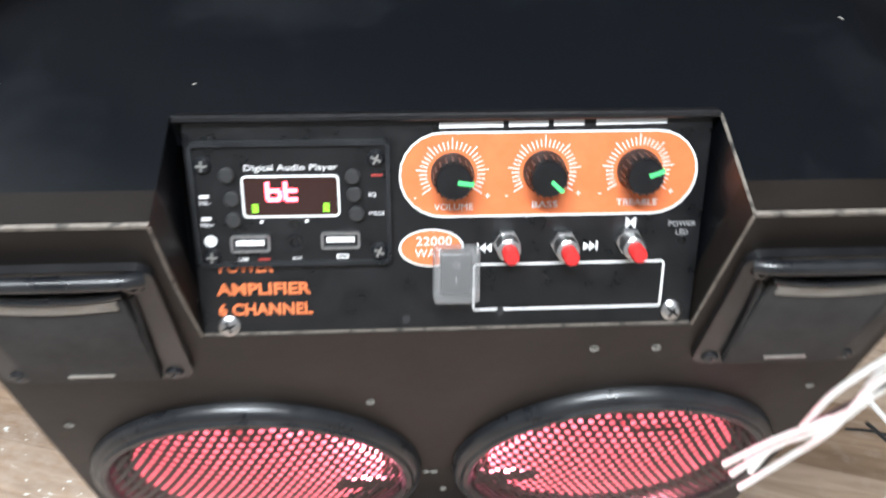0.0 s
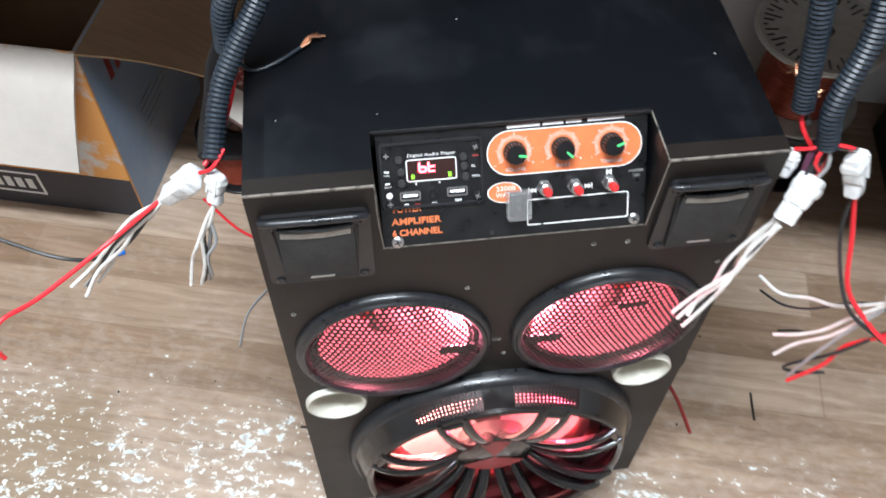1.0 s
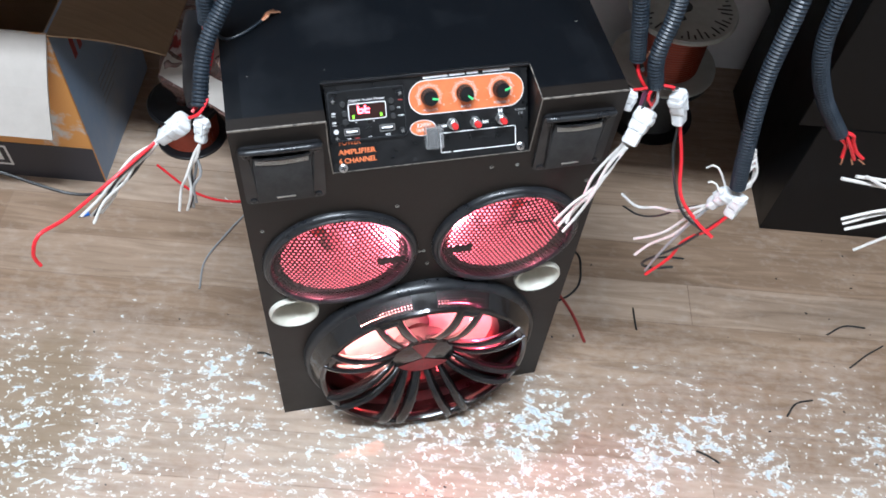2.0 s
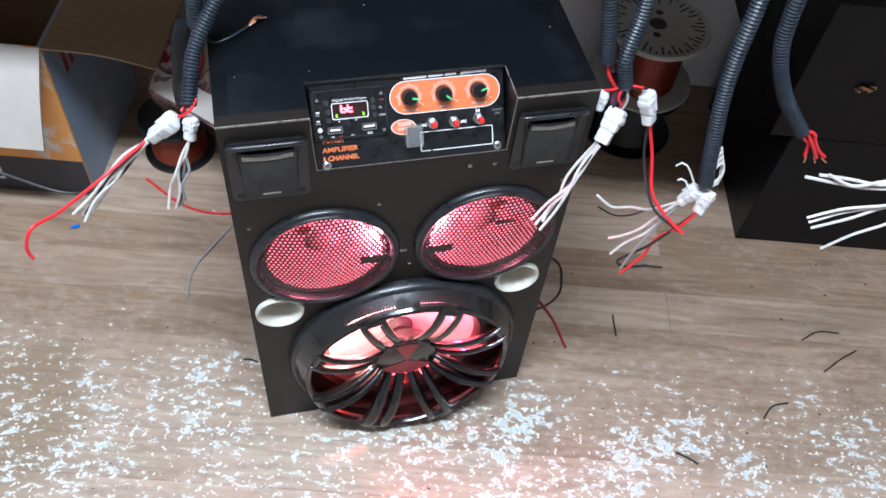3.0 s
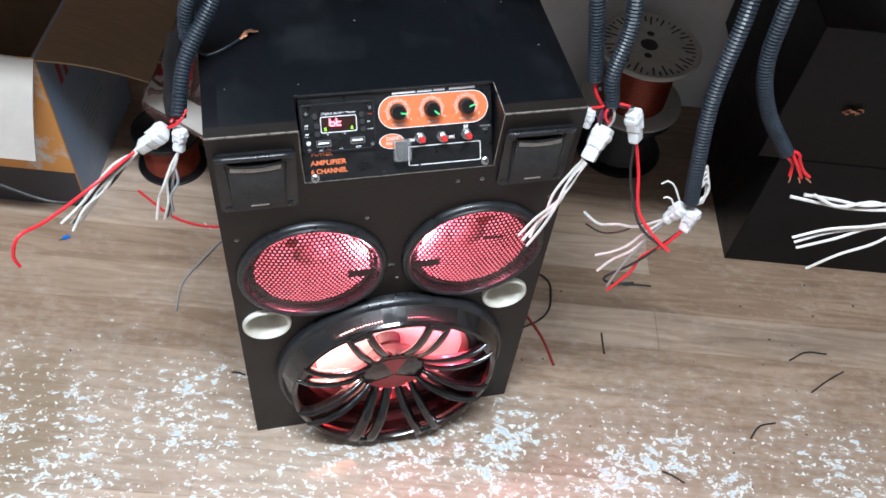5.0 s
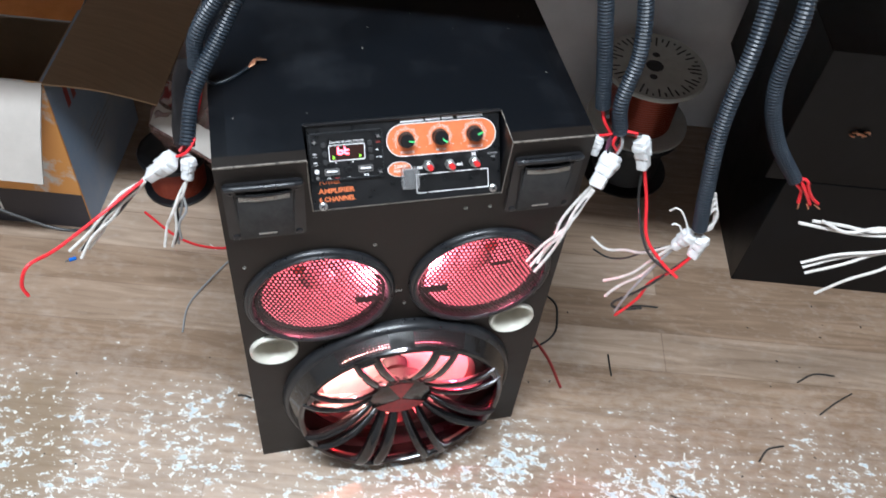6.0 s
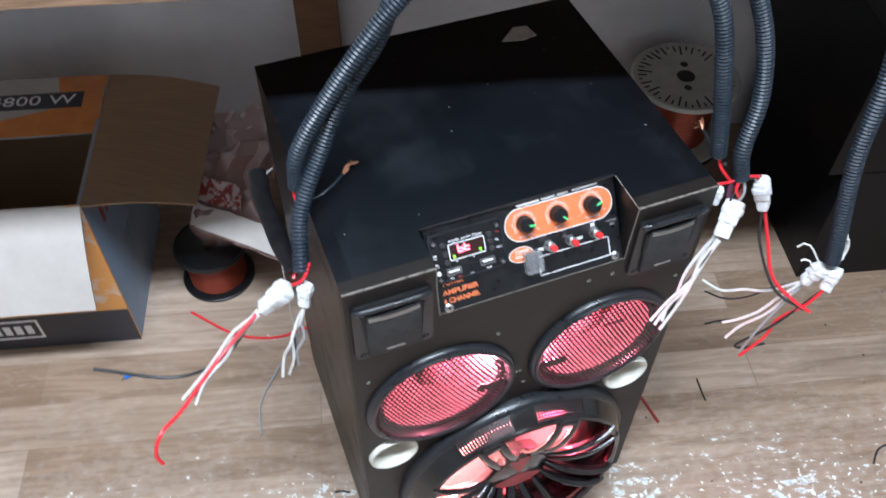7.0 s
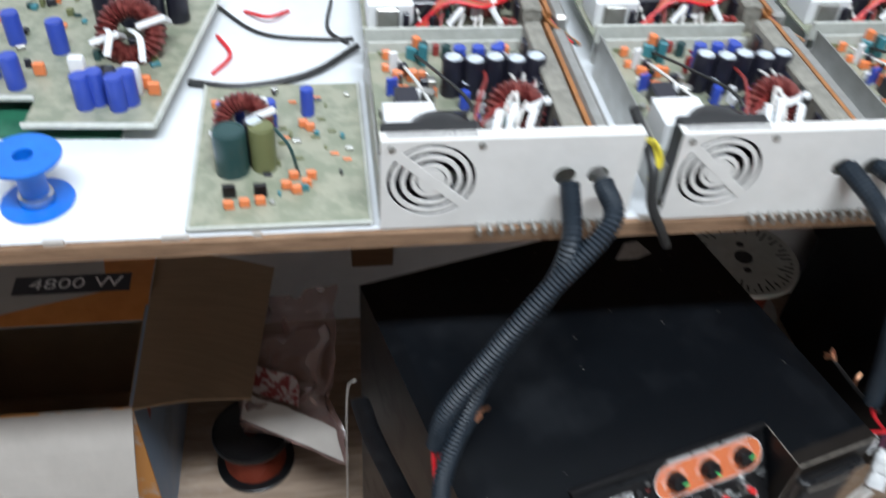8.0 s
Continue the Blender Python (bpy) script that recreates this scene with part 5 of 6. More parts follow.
def plug(parent, at, to, size=(0.010, 0.007, 0.018), label="milky white nylon plug wrapped in clear tape"):
    """A two-step nylon plug lying from at towards to."""
    m = (Vector(to) - Vector(at)).to_track_quat("Z", "Y").to_matrix().to_4x4()
    sx, sy, sz = (0.86 * q for q in size)
    b = block(-sx, sx, -sy, sy, -sz, sz * 0.25, 0.0030, segments=3)
    block(-sx * 0.82, sx * 0.82, -sy * 0.82, sy * 0.82, sz * 0.15, sz, 0.0024, bm=b, segments=3)
    block(-sx * 1.1, sx * 1.1, -sy * 1.12, sy * 1.12, -sz * 0.75, -sz * 0.2, 0.0034, bm=b, segments=3)
    block(-sx * 0.3, sx * 0.3, -sy * 1.25, -sy * 0.9, -sz * 0.5, sz * 0.5, 0.0008, bm=b)
    for k in (-1, 1):
        block(k * sx * 0.55 - 0.001, k * sx * 0.55 + 0.001, sy * 0.9, sy * 1.12, -sz * 0.9, sz * 0.2, bm=b)
    rnd = random.Random(int(abs(at[0]) * 1e4))
    for v in b.verts:
        v.co += Vector([rnd.uniform(-0.0003, 0.0003) for _ in range(3)]) + noise.noise_vector(v.co * 140 + Vector(at) * 50) * 0.0011
    return part("plug", b, M_NYLON, parent, label, smooth=True, m=Matrix.Translation((Vector(at) + Vector(to)) / 2) @ m)


def sway(a, c, sag, seed, n=4):
    """Points from a to c with a sag and slight wandering."""
    rnd = random.Random(seed)
    a, c = Vector(a), Vector(c)
    out = []
    for k in range(n + 1):
        f = k / n
        p = a.lerp(c, f)
        p.z -= sag * 4 * f * (1 - f)
        if 0 < k < n:
            p += Vector([rnd.uniform(-0.004, 0.004) for _ in range(3)])
        out.append(tuple(p))
    return out


# left pair
h = harness("paired black corrugated hoses ending in a white plug and wires")
hose(h, [(-0.051, 0.163, 0.8325), (-0.060, 0.132, 0.820), (-0.112, 0.122, 0.772), (-0.156, 0.116, 0.722), (-0.190, 0.112, 0.672), (-0.197, 0.113, 0.630)])
hose(h, [(-0.076, 0.170, 0.8325), (-0.090, 0.134, 0.806), (-0.105, 0.130, 0.760), (-0.144, 0.125, 0.709), (-0.172, 0.111, 0.664), (-0.201, 0.086, 0.622), (-0.214, 0.052, 0.583)])
for k in (-0.0025, 0.0025):
    wire(h, [(-0.197 + k, 0.113, 0.632), (-0.199 + k, 0.100, 0.605), (-0.212, 0.065, 0.582), (-0.222, 0.054, 0.575)], M_REDWIRE, 0.0019, "red_wire")
plug(h, (-0.222, 0.050, 0.575), (-0.262, 0.054, 0.540), (0.011, 0.008, 0.022))
plug(h, (-0.212, 0.046, 0.578), (-0.219, 0.038, 0.548), (0.008, 0.006, 0.015))
wire(h, [(-0.205, 0.055, 0.590), (-0.214, 0.044, 0.583), (-0.226, 0.048, 0.574)], M_REDWIRE, 0.0016)
for i, tip in enumerate([(-0.345, 0.046, 0.449), (-0.352, 0.040, 0.458), (-0.335, 0.050, 0.447), (-0.341, 0.034, 0.452)]):
    wire(h, sway((-0.260, 0.050 + 0.002 * i, 0.542), tip, -0.004, i), None, 0.0016)
for i, tip in enumerate([(-0.247, 0.030, 0.460), (-0.241, 0.036, 0.456), (-0.254, 0.026, 0.466), (-0.236, 0.030, 0.470)]):
    wire(h, sway((-0.219, 0.038, 0.550), tip, -0.006, 10 + i), (M_WHITEWIRE, M_GREYWIRE)[i % 2], 0.0015)
wire(h, sway((-0.260, 0.053, 0.541), (-0.340, 0.042, 0.455), -0.006, 7), M_BLACKWIRE, 0.0013)
wire(h, sway((-0.219, 0.038, 0.550), (-0.244, 0.032, 0.462), -0.009, 17), M_BLACKWIRE, 0.0012)
wire(h, [(-0.262, 0.052, 0.542), (-0.305, 0.030, 0.522), (-0.345, -0.012, 0.524), (-0.366, -0.035, 0.532), (-0.376, -0.042, 0.513), (-0.374, -0.044, 0.498)], M_REDWIRE, 0.0018, "red_wire")
wire(h, [(-0.262, 0.054, 0.540), (-0.305, 0.050, 0.490), (-0.355, 0.060, 0.470), (-0.420, 0.075, 0.500)], M_BLACKWIRE, 0.0017, "black_wire")

part("black_sleeve", tube([(-0.219, 0.248, 0.530), (-0.223, 0.200, 0.540), (-0.222, 0.150, 0.548), (-0.221, 0.105, 0.560), (-0.216, 0.060, 0.578)], 0.010, 12, 0.005, flat=0.45), M_BLACK, h, "flattened black cable sleeve", smooth=True)

# right pair
h = harness("pair of black corrugated hoses with white plugs beside the loudspeaker")
hose(h, [(0.148, 0.122, 0.8325), (0.150, 0.076, 0.818), (0.174, 0.050, 0.770), (0.190, 0.036, 0.690), (0.204, 0.028, 0.612)])
hose(h, [(0.173, 0.115, 0.8325), (0.186, 0.066, 0.820), (0.214, 0.040, 0.755), (0.221, 0.020, 0.690), (0.211, 0.008, 0.635), (0.217, 0.003, 0.600)])
plug(h, (0.216, -0.004, 0.582), (0.193, -0.022, 0.540), (0.011, 0.008, 0.023))
plug(h, (0.243, 0.004, 0.592), (0.254, -0.008, 0.548), (0.010, 0.008, 0.022))
plug(h, (0.200, 0.012, 0.590), (0.196, 0.004, 0.565), (0.007, 0.006, 0.013), "grimy grey nylon plug")
for k in range(5):
    a = Vector((0.217, 0.003, 0.602))
    c = Vector(((0.216, -0.004, 0.580), (0.243, 0.004, 0.592), (0.200, 0.012, 0.588), (0.214, -0.006, 0.57), (0.235, 0.0, 0.595))[k])
    wire(h, [tuple(a), tuple((a + c) / 2 + Vector((0.004 * (k - 2), -0.004, 0.002))), tuple(c)], (M_REDWIRE, M_BLACKWIRE, M_REDWIRE, M_GREYWIRE, M_REDWIRE)[k], 0.0015)
rnd = random.Random(77)
for k in range(9):
    x = 0.208 + 0.004 * (k % 5)
    wire(h, [(0.216 + 0.0015 * (k % 3 - 1), 0.003, 0.604), (x + rnd.uniform(-0.003, 0.003), rnd.uniform(-0.006, 0.006), 0.590), (0.202 + 0.0035 * (k % 4), -0.008 + 0.002 * (k % 3), 0.568)], (M_BLACKWIRE, M_PURPLEWIRE, M_BLACKWIRE, M_PRINTRED)[k % 4], 0.0013)
wire(h, [(0.204, 0.028, 0.614), (0.206, 0.022, 0.600), (0.214, 0.008, 0.588)], M_REDWIRE, 0.0018, "red_wire")
wire(h, [(0.208, 0.020, 0.606), (0.222, 0.050, 0.588), (0.240, 0.090, 0.572), (0.242, 0.100, 0.571)], M_BLACKWIRE, 0.0022, "stripped_wire")
for k in range(6):
    wire(h, [(0.242, 0.100, 0.571), (0.243 + 0.002 * (k % 3 - 1), 0.106, 0.573 + 0.002 * (k % 2)), (0.243 + 0.004 * (k % 3 - 1), 0.110 + 0.002 * (k % 2), 0.572 + 0.005 * (k // 2 - 1))], M_COPPER, 0.0013, "copper_strand")
for k in range(4):
    wire(h, [(0.236, 0.066, 0.575), (0.242, 0.072, 0.576), (0.246 + 0.003 * (k % 2), 0.074, 0.572 + 0.003 * k)], M_COPPER, 0.0011, "copper_strand")
for i, tip in enumerate([(0.140, -0.029, 0.428), (0.145, -0.034, 0.425), (0.136, -0.026, 0.436), (0.152, -0.020, 0.424), (0.148, -0.030, 0.434)]):
    wire(h, sway((0.194, -0.022 + 0.002 * i, 0.542), tip, 0.004 if i != 3 else -0.012, 20 + i), None, 0.0017)
wire(h, sway((0.194, -0.020, 0.542), (0.149, -0.026, 0.432), 0.001, 29), M_BLACKWIRE, 0.0012)
wire(h, [(0.254, -0.008, 0.550), (0.262, -0.020, 0.515), (0.263, -0.045, 0.480), (0.278, -0.070, 0.462), (0.291, -0.087, 0.455)], M_REDWIRE, 0.0019, "red_wire")
wire(h, [(0.252, -0.007, 0.550), (0.254, -0.020, 0.510), (0.262, -0.055, 0.470), (0.288, -0.080, 0.452)], M_BLACKWIRE, 0.0016, "black_wire")

# third hose
h = harness("black corrugated hose with two taped white plugs and frayed wires")
hose(h, [(0.331, 0.075, 0.8325), (0.322, 0.020, 0.815), (0.303, -0.028, 0.740), (0.290, -0.050, 0.650), (0.293, -0.068, 0.570), (0.300, -0.074, 0.522)])
plug(h, (0.297, -0.072, 0.515), (0.283, -0.066, 0.485), (0.009, 0.007, 0.017))
plug(h, (0.306, -0.078, 0.515), (0.300, -0.082, 0.484), (0.009, 0.007, 0.017))
for k in range(4):
    wire(h, [(0.303, -0.07, 0.53), (0.314, -0.066 + 0.004 * k, 0.545 + 0.004 * k), (0.318, -0.07, 0.530 - 0.003 * k), (0.306, -0.074, 0.517)], M_WHITEWIRE, 0.0016)
wire(h, [(0.296, -0.068, 0.508), (0.287, -0.056, 0.528), (0.281, -0.050, 0.532), (0.277, -0.046, 0.524)], None, 0.0011)
wire(h, [(0.292, -0.068, 0.500), (0.284, -0.060, 0.516), (0.279, -0.056, 0.512)], None, 0.0011)
wire(h, sway((0.284, -0.066, 0.487), (0.233, 0.015, 0.414), 0.02, 43), None, 0.0017)
wire(h, sway((0.284, -0.066, 0.487), (0.238, 0.010, 0.396), 0.012, 44), M_BLACKWIRE, 0.0012)
wire(h, sway((0.284, -0.067, 0.487), (0.240, -0.030, 0.385), 0.006, 45), None, 0.0017)
wire(h, sway((0.285, -0.068, 0.487), (0.243, -0.040, 0.366), 0.004, 46), None, 0.0017)
wire(h, sway((0.286, -0.068, 0.487), (0.250, -0.060, 0.360), -0.012, 47), M_GREYWIRE, 0.0015)
wire(h, sway((0.300, -0.082, 0.486), (0.252, -0.061, 0.353), -0.008, 48), M_REDWIRE, 0.0018, "red_wire")
wire(h, [(0.300, -0.082, 0.486), (0.270, -0.070, 0.42), (0.246, -0.055, 0.372), (0.262, -0.055, 0.356), (0.285, -0.060, 0.360)], M_BLACKWIRE, 0.0016, "black_wire")

# fourth hose, cut open
h = harness("single black corrugated hose with bare red wire ends")
hose(h, [(0.357, 0.068, 0.8325), (0.352, 0.015, 0.815), (0.337, -0.030, 0.765), (0.338, -0.041, 0.680), (0.362, -0.048, 0.620), (0.402, -0.056, 0.566)])
for k, tip in enumerate([(0.420, -0.060, 0.531), (0.432, -0.064, 0.531), (0.440, -0.066, 0.533)]):
    w = wire(h, sway((0.401, -0.056, 0.570), tip, -0.004, 60 + k), M_REDWIRE, 0.0019, "red_wire")
for k in range(3):
    wire(h, [(0.420 + 0.008 * k, -0.0615 - 0.002 * k, 0.532), (0.421 + 0.010 * k, -0.062 - 0.002 * k, 0.528), (0.420 + 0.013 * k, -0.063 - 0.002 * k, 0.524)], M_COPPER, 0.0008, "copper_strand")

# fifth hose with two fans of white wire
h = harness("black corrugated hose with two fans of stripped white wires")
hose(h, [(0.600, -0.020, 0.80), (0.620, -0.080, 0.740), (0.640, -0.110, 0.640), (0.630, -0.118, 0.540)])
part("hose_clip", block(0.585, 0.615, -0.035, 0.150, 0.80, 0.806), M_BLACK, h)
plug(h, (0.625, -0.116, 0.535), (0.588, -0.106, 0.512), (0.010, 0.008, 0.02))
plug(h, (0.632, -0.118, 0.530), (0.600, -0.110, 0.480), (0.010, 0.008, 0.02))
for i, tip in enumerate([(0.433, -0.064, 0.500), (0.455, -0.070, 0.507), (0.448, -0.066, 0.503)]):
    wire(h, sway((0.588, -0.106, 0.512), tip, 0.016 - 0.003 * i, 70 + i), None, 0.0020)
for i, tip in enumerate([(0.462, -0.072, 0.432), (0.466, -0.073, 0.423), (0.474, -0.075, 0.414), (0.500, -0.083, 0.378)]):
    wire(h, sway((0.600, -0.110, 0.480), tip, -0.008, 80 + i), None, 0.0018)

# copper-ended lead on the cabinet top
cl = thing("stripped_lead", pose(0, 0, 0), "grey lead with a bare copper end on the loudspeaker top", "cable")
part("insulation", tube([(-0.196, 0.112, 0.632), (-0.185, 0.118, 0.604), (-0.165, 0.125, 0.6035), (-0.146, 0.140, 0.604)], 0.0016, 8), M_HOSE, cl, smooth=True)
for k in range(5):
    part("copper_strand", tube([(-0.148, 0.138, 0.604), (-0.140, 0.142 + 0.001 * k, 0.606 + 0.0006 * k), (-0.134 + 0.003 * (k - 2), 0.146 + 0.004 * (k % 3), 0.604 + 0.003 * (k % 2))], 0.0010, 6, 0.003), M_COPPER, cl, smooth=True)

# torn paper and flecks on the cabinet top
b = flat([(-0.020, -0.012), (0.004, -0.013), (0.022, -0.006), (0.014, 0.013), (-0.002, 0.012)], 0.0, 0.0006)
ob = part("torn_paper", b, M_PAPER, m=pose(0.104, 0.288, TOP + 0.0003, 0, 0, -12))
tagged(ob, "torn scrap of white paper stuck on the loudspeaker top", "paper")
b = bmesh.new()
rnd = random.Random(2)
for k in range(16):
    x, y = rnd.uniform(-0.18, 0.18), rnd.uniform(0.06, 0.32)
    s = rnd.uniform(0.0005, 0.0012)
    merge(b, moved(block(-s, s, -s * 0.5, s * 0.5, 0, 0.0003), pose(x, y, TOP, 0, 0, rnd.uniform(0, 180))))
tagged(part("paint_chips", b, M_SPECK), "pale chips and dust on the black loudspeaker top", "dust", kind="stuff")

# ---- under the bench, beside the loudspeaker ----
CR = 0.004
carton = thing("carton", ROOM @ pose(-0.555, 0.345, 0), "open cardboard carton with flaps out, printed orange and blue", "carton")
CW, CD, CH = 0.42, 0.285, 0.326
part("front_side", block(-CW, 0, 0, CR, 0, CH), M_PRINTORANGE, carton)
part("back_side", block(-CW, 0, CD - CR, CD, 0, CH), M_CARD, carton)
part("right_side", block(-CR, 0, CR, CD - CR, 0, CH), M_PRINTBLUE, carton, "blue and white printed carton side")
part("left_side", block(-CW, -CW + CR, CR, CD - CR, 0, CH), M_CARD, carton)
part("carton_bottom", block(-CW + CR, -CR, CR, CD - CR, 0.0, CR), M_CARD, carton)
part("inner_lining", block(-CW + CR, -CR, CD - CR - 0.0015, CD - CR - 0.0002, CR, CH), M_CARD, carton)
part("inner_lining", block(-CR - 0.0015, -CR - 0.0002, CR, CD - CR - 0.002, CR, CH), M_CARD, carton)
part("front_band", block(-CW, -0.0002, -0.0008, -0.0001, 0.0, 0.085), M_PRINTDARK, carton, "dark printed band")
part("band_frame", moved(sheet(rounded(-0.30, -0.145, 0.040, 0.088, 0.001), [rounded(-0.296, -0.149, 0.044, 0.084, 0.001)], 0.0006), pose(0, -0.0014, -0.012)), M_WHITE_PRINT, carton)
for k in range(8):
    part("printed_bar", block(-0.288 + 0.017 * k, -0.277 + 0.017 * k, -0.0014, -0.0009, 0.040, 0.062), M_WHITE_PRINT, carton)


def flap(name, w, d, mat, m, label="", cut=(0.0, 0.0)):
    """A flap hinged along local x, running to +y, slightly bowed."""
    b = bmesh.new()
    rows = []
    for i in range(7):
        f = i / 6
        rows.append([b.verts.new((x + (cut[0] * f if k == 0 else -cut[1] * f), d * f, 0.006 * math.sin(math.pi * f))) for k, x in enumerate((0, w))])
    for a, c in zip(rows, rows[1:]):
        b.faces.new((a[0], a[1], c[1], c[0]))
    r = bmesh.ops.extrude_face_region(b, geom=b.faces[:])
    bmesh.ops.translate(b, verts=[v for v in r["geom"] if isinstance(v, bmesh.types.BMVert)], vec=(0, 0, -0.0035))
    return part(name, b, mat, carton, label, m=m)


flap("front_flap", CW, 0.150, M_CARDWHITE, Matrix.Translation((0, 0, CH)) @ pose(0, 0, 0, 0, 0, 180) @ pose(0, 0, 0, -54), "pale unprinted carton flap hanging forward")
hinge = (Vector((0.0, 0.0, CH)), Vector((0.0, CD, CH)))
free = (Vector((0.137, 0.062, 0.249)), Vector((0.172, 0.250, 0.318)))
b = bmesh.new()
g = []
for i in range(9):
    f = i / 8
    g.append([b.verts.new(hinge[0].lerp(free[0], f).lerp(hinge[1].lerp(free[1], f), k / 6) + Vector((0, 0, 0.008 * math.sin(math.pi * f)))) for k in range(7)])
for i in range(8):
    for k in range(6):
        b.faces.new((g[i][k], g[i][k + 1], g[i + 1][k + 1], g[i + 1][k]))
r = bmesh.ops.extrude_face_region(b, geom=b.faces[:])
bmesh.ops.translate(b, verts=[v for v in r["geom"] if isinstance(v, bmesh.types.BMVert)], vec=(0, 0, -0.0035))
part("right_flap", b, M_CARD, carton, "brown carton flap folded outwards", smooth=True)
bf = flap("back_flap", CW, 0.130, M_CARDPRINT, Matrix.Translation((0, CD, CH)) @ pose(0, 0, 0, 0, 0, 180) @ pose(0, 0, 0, -2), "orange printed flap folded over the opening")
b = bmesh.new()
rows = []
for k in range(13):
    f = k / 12
    reach = 0.078 - 0.030 * f if f < 0.62 else 0.060 + 0.21 * ((f - 0.62) / 0.38) ** 0.8
    rows.append([b.verts.new((x, 0.130 * f, 0.0004 + 0.006 * math.sin(math.pi * f))) for x in (0.001, reach)])
for p, q in zip(rows, rows[1:]):
    b.faces.new((p[0], p[1], q[1], q[0]))
r = bmesh.ops.extrude_face_region(b, geom=b.faces[:])
bmesh.ops.translate(b, verts=[v for v in r["geom"] if isinstance(v, bmesh.types.BMVert)], vec=(0, 0, -0.0003))
part("printed_swoosh", b, M_SWOOSH, bf, "orange printed swoosh")
part("watt_label", block(0.03, 0.19, 0.044, 0.078, 0.0062, 0.0068), M_PRINTDARK, bf)
lettering("4800 W", 0.021, bf, M_WHITE_PRINT, pose(0.105, 0.061, 0.0072, 0, 0, 180), wide=0.128)
for k in range(5):
    part("printed_bar", block(0.0003, 0.0007, 0.09 + 0.002 * (k % 3), 0.14 + 0.02 * (k % 4), 0.100 + 0.012 * k, 0.1018 + 0.012 * k), M_GREYWIRE, carton)
for k in range(3):
    part("printed_bar", block(0.0003, 0.0007, 0.05 + 0.022 * k, 0.062 + 0.022 * k, 0.235, 0.275), M_PRINTRED, carton)

# spools of winding wire


def spool(name, m, r, h, core, flange_mat, wire_mat, label, slots=True):
    sp = thing(name, m, label, "wire spool")
    for z, fl in ((0.0, 1), (h - 0.006, -1)):
        f = part("flange", lathe([(0.012, z), (0.012, z + 0.006), (r * 0.93, z + 0.006), (r * 0.97, z + 0.0085 * (fl < 0) + 0.006 * (fl > 0)), (r, z + 0.005), (r, z + 0.001), (r * 0.97, z), (0.012, z)], 56), flange_mat, sp, smooth=True)
    part("winding", lathe([(0.012, 0.0062), (core, 0.0062)] + [(core + 0.0010 * (k % 2), 0.0062 + (h - 0.0125) * k / 44) for k in range(45)] + [(0.012, h - 0.0062)], 48), wire_mat, sp, smooth=True)
    if slots:
        for k in range(44):
            a = 360 * k / 44
            d = 0.62 + 0.05 * ((k * 7) % 5)
            part("slot", block(r * d, r * 0.88, -0.0016, 0.0016, h + 0.0001, h + 0.0006), M_BLACK, sp, m=pose(0, 0, 0, 0, 0, a))
        part("hub_hole", lathe([(0.016, h + 0.0002), (0.012, h + 0.0004), (0, h + 0.0004)], 24), M_BLACK, sp)
        for k in (80, 260):
            part("hub_hole", lathe([(0.007, 0), (0, 0)], 16), M_BLACK, sp, m=pose(0.032 * math.cos(radians(k)), 0.032 * math.sin(radians(k)), h + 0.0005))
    return sp


low = spool("wire_spool", ROOM @ pose(0.405, 0.625, 0), 0.085, 0.115, 0.062, M_BLACK, M_BLACKWIRE, "black wire spool standing on the floor under another", False)
spool("wire_spool", ROOM @ pose(0.405, 0.640, 0.1155), 0.095, 0.128, 0.062, M_SPOOL, M_ENAMEL, "grey-flanged spool of copper winding wire")
spool("wire_spool", ROOM @ pose(-0.435, 0.470, 0.0) @ pose(0, 0, 0), 0.062, 0.085, 0.048, M_BLACK, M_ENAMEL, "small black spool of copper winding wire on the floor", False)

# crumpled printed bag leaning forward between carton and loudspeaker


def bag_sheet(edge0, edge1, rim0, rim1, amount, seed):
    b = bmesh.new()
    n, k = 30, 26
    g = []
    for i in range(n + 1):
        row = []
        for j in range(k + 1):
            f, w = i / n, j / k
            p = Vector(edge0).lerp(Vector(edge1), f).lerp(Vector(rim0).lerp(Vector(rim1), f), w)
            q = p * 16 + Vector((seed, 0, 0))
            d = noise.noise_vector(q) * 0.55 + noise.noise_vector(q * 2.7) * 0.35
            row.append(b.verts.new(p + d * amount * min(1, 0.25 + w * 2)))
        g.append(row)
    for i in range(n):
        for j in range(k):
            b.faces.new((g[i][j], g[i + 1][j], g[i + 1][j + 1], g[i][j + 1]))
    return b


bag = thing("polythene_bag", pose(0, 0, 0), "crumpled clear polythene bag with dark red print", "bag")
part("bag_top", bag_sheet((-0.318, 0.500, 0.205), (-0.203, 0.365, 0.232), (-0.275, 0.660, 0.285), (-0.145, 0.610, 0.315), 0.036, 1), M_BAG, bag, smooth=True)
part("bag_under", bag_sheet((-0.318, 0.500, 0.205), (-0.203, 0.365, 0.232), (-0.300, 0.620, 0.004), (-0.205, 0.600, 0.004), 0.012, 5), M_BAG, bag, smooth=True)
part("white_band", bag_sheet((-0.316, 0.502, 0.209), (-0.205, 0.368, 0.236), (-0.300, 0.530, 0.228), (-0.203, 0.412, 0.252), 0.006, 1), M_CARDWHITE, bag, "white printed band", smooth=True)
part("red_print", bag_sheet((-0.296, 0.532, 0.230), (-0.240, 0.470, 0.242), (-0.285, 0.560, 0.250), (-0.235, 0.510, 0.262), 0.012, 1), M_BAGPRINT, bag, "dark red printed shape", smooth=True)

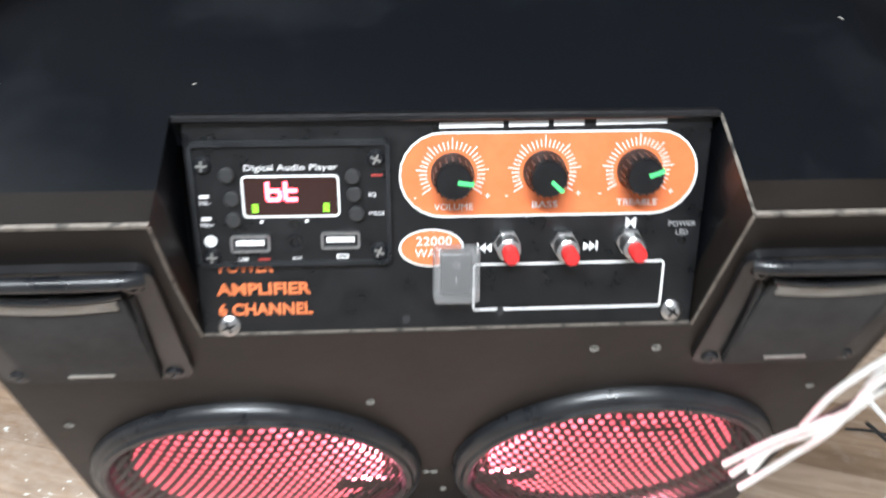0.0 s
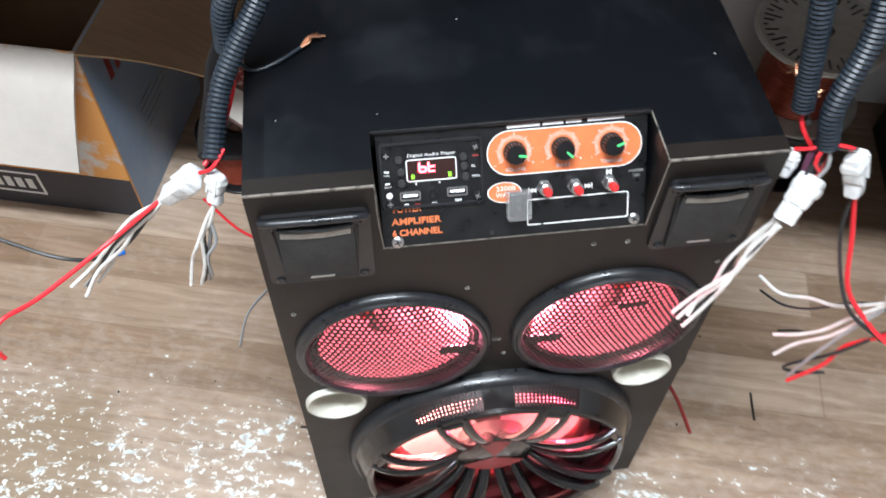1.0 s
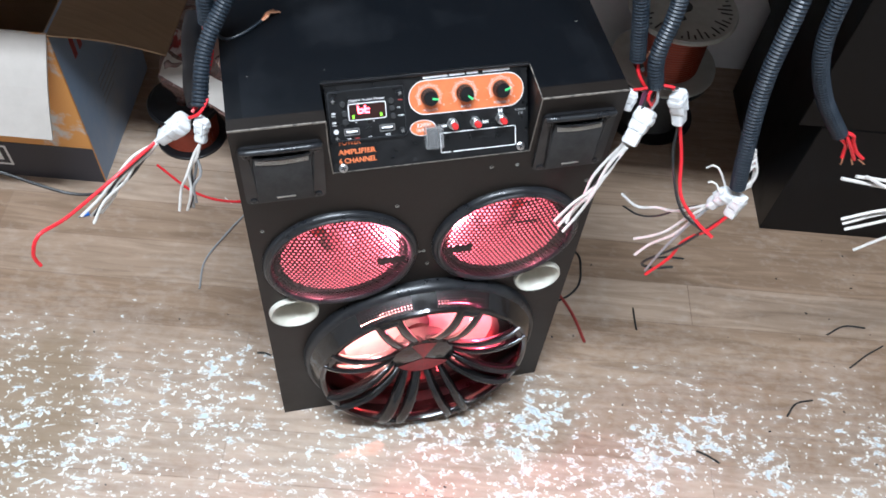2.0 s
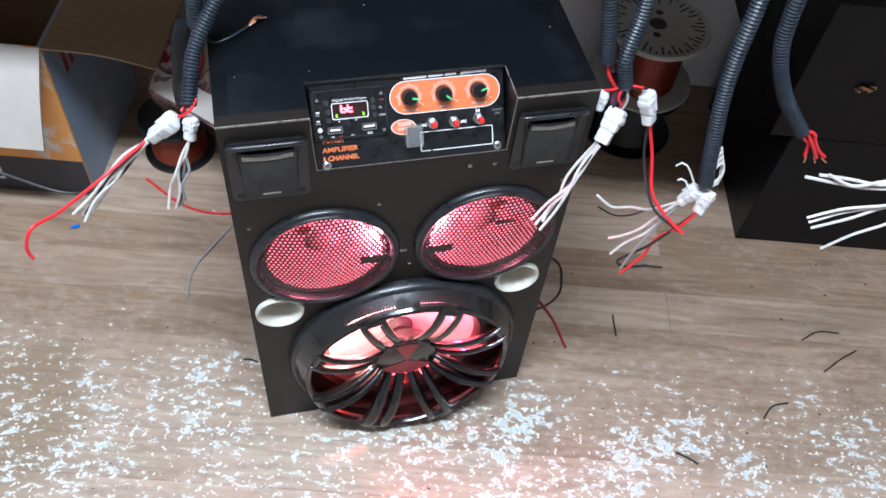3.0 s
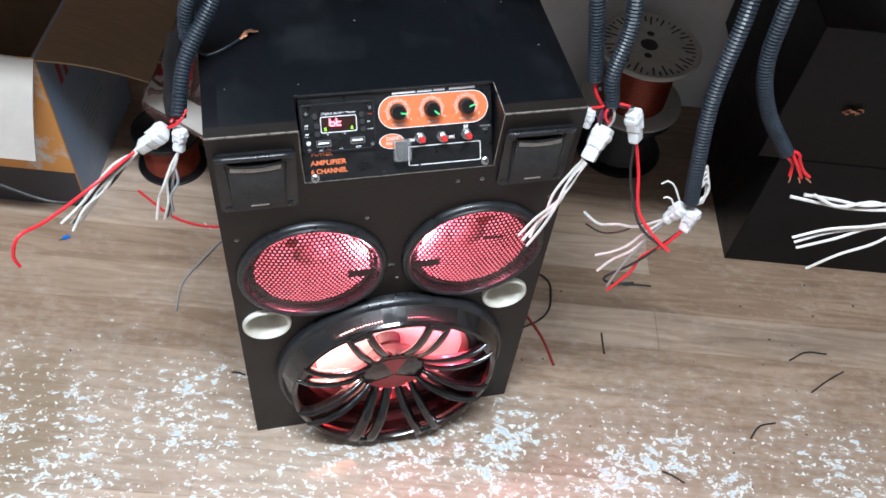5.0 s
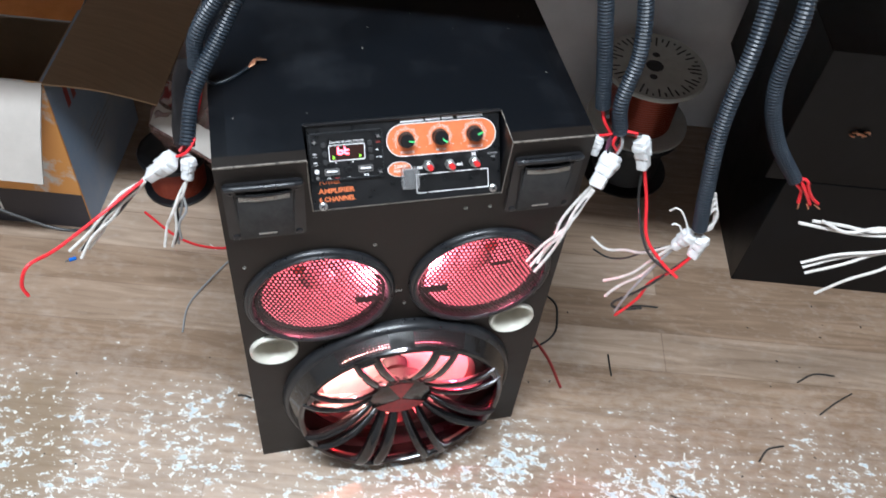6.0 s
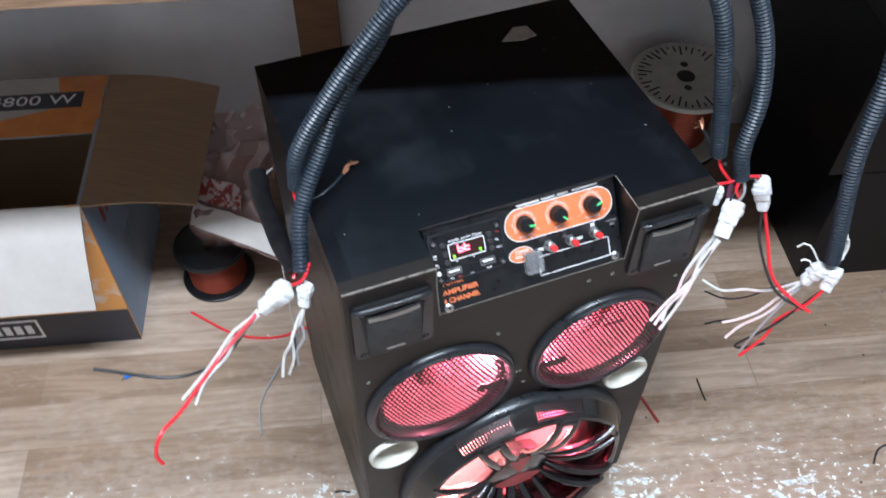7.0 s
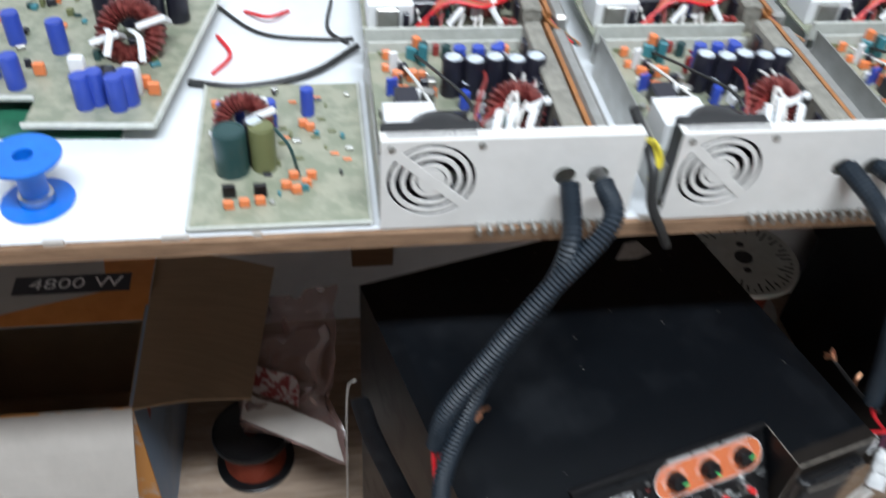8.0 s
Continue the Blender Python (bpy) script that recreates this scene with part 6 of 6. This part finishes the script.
# second cabinet, black, in two steps
def cabinet_pair():
    c = thing("speaker_cabinet", ROOM @ pose(0.583, 0.366, 0), "plain black speaker cabinet standing under the bench", "speaker cabinet")
    b = block(0, 0.60, 0, 0.34, 0, 0.258, 0.0012)
    part("lower_box", b, M_CAB, c)
    part("upper_box", block(-0.036, 0.60, 0.001, 0.34, 0.2584, 0.507, 0.0012), M_CAB, c)
    for k in range(6):
        x, z = 0.050 + 0.004 * k, 0.366 + 0.003 * (k % 3)
        part("copper_strand", tube([(x, -0.001, z), (x + 0.004, -0.006, z + 0.005 * (k % 2)), (x + 0.009, -0.002, z - 0.003)], 0.0016, 6, 0.003), M_COPPER, c)
    return c


cabinet_pair()

# ---- clippings on the floor ----
for a, c, r in (((0.380, 0.083), (0.372, 0.044), 0.0016), ((0.689, -0.080), (0.762, -0.053), 0.0014), ((0.393, -0.166), (0.420, -0.190), 0.0016), ((0.450, 0.172), (0.499, 0.162), 0.0016), ((-0.221, 0.104), (-0.201, 0.096), 0.0016)):
    m = ((a[0] + c[0]) / 2, (a[1] + c[1]) / 2 + 0.002)
    ob = part("wire_clipping", tube([(*a, r), (*m, r), (*c, r)], r, 6), M_BLACKWIRE, smooth=True)
    tagged(ob, "short clipping of black wire on the floor", "wire clipping", "clippings on the floor")
for a, m, c in (((0.680, -0.018), (0.715, -0.008), (0.749, -0.017)), ((0.552, -0.139), (0.575, -0.122), (0.603, -0.121))):
    ob = part("wire_clipping", tube([(*a, 0.0015), (*m, 0.0015), (*c, 0.0015)], 0.0015, 6), M_BLACKWIRE, smooth=True)
    tagged(ob, "bent clipping of black wire on the floor", "wire clipping", "clippings on the floor")
ob = part("floor_wire", tube([(0.20, 0.20, 0.003), (0.245, 0.17, 0.003), (0.275, 0.10, 0.003), (0.282, 0.036, 0.003)], 0.0024, 7), M_PRINTRED, smooth=True)
tagged(ob, "dark red wire lying on the floor behind the loudspeaker", "wire")
ob = part("floor_wire", tube([(0.195, 0.10, 0.003), (0.285, 0.125, 0.003), (0.315, 0.165, 0.003), (0.310, 0.215, 0.003), (0.20, 0.28, 0.003)], 0.0018, 7), M_BLACKWIRE, smooth=True)
tagged(ob, "black wire looped on the floor beside the loudspeaker", "wire")
ob = part("floor_wire", tube([(-0.301, 0.233, 0.002), (-0.290, 0.285, 0.002), (-0.255, 0.330, 0.004), (-0.215, 0.375, 0.002), (-0.19, 0.40, 0.002)], 0.0016, 7), M_GREYWIRE, smooth=True)
tagged(ob, "grey twisted wire lying on the floor", "wire")
ob = part("floor_wire", tube([(-0.36, 0.50, 0.003), (-0.30, 0.43, 0.003), (-0.24, 0.40, 0.003), (-0.18, 0.40, 0.003)], 0.0022, 7), M_REDWIRE, smooth=True)
tagged(ob, "red wire lying on the floor by the spool", "wire")
ob = part("hanging_wire", tube([(-0.1925, 0.345, 0.435), (-0.203, 0.350, 0.400), (-0.207, 0.352, 0.170), (-0.213, 0.365, 0.004), (-0.250, 0.410, 0.003)], 0.0009, 7), M_WHITEWIRE, smooth=True)
tagged(ob, "thin white wire hanging down beside the loudspeaker", "wire")
pin = thing("blue_terminal", pose(-0.477, 0.408, 0), "tiny blue crimp terminal dropped on the floor", "terminal")
part("sleeve", tube([(-0.006, 0, 0.003), (0.006, 0.003, 0.003)], 0.003, 8), M_BLUE, pin)
part("pin", tube([(-0.012, -0.003, 0.003), (-0.006, 0, 0.003)], 0.001, 6), M_STEEL, pin)
b = bmesh.new()
rnd = random.Random(8)
for k in range(70):
    x, y = rnd.uniform(-0.6, 0.9), rnd.uniform(-0.35, 0.2)
    s = rnd.uniform(0.0008, 0.002)
    merge(b, moved(block(-s, s, -s * 0.6, s * 0.6, 0, 0.0006), pose(x, y, 0.0002, 0, 0, rnd.uniform(0, 180))))
tagged(part("floor_grit", b, M_BLACK), "dark crumbs scattered on the vinyl floor", "grit", kind="stuff")

# tube fitting on the ceiling
ct = thing("ceiling_lamp", pose(-0.32, -0.52, 2.7, 0, 0, -15), "white fluorescent batten lamp on the ceiling", "lamp")
part("batten", block(-0.62, 0.62, -0.03, 0.03, -0.04, 0.0, 0.004), M_WHITEMETAL, ct)
part("lamp_tube", moved(lathe([(0, -0.6), (0.013, -0.6), (0.013, 0.6), (0, 0.6)], 16), pose(0, 0, -0.056, 0, 90)), M_TUBE, ct, smooth=True)
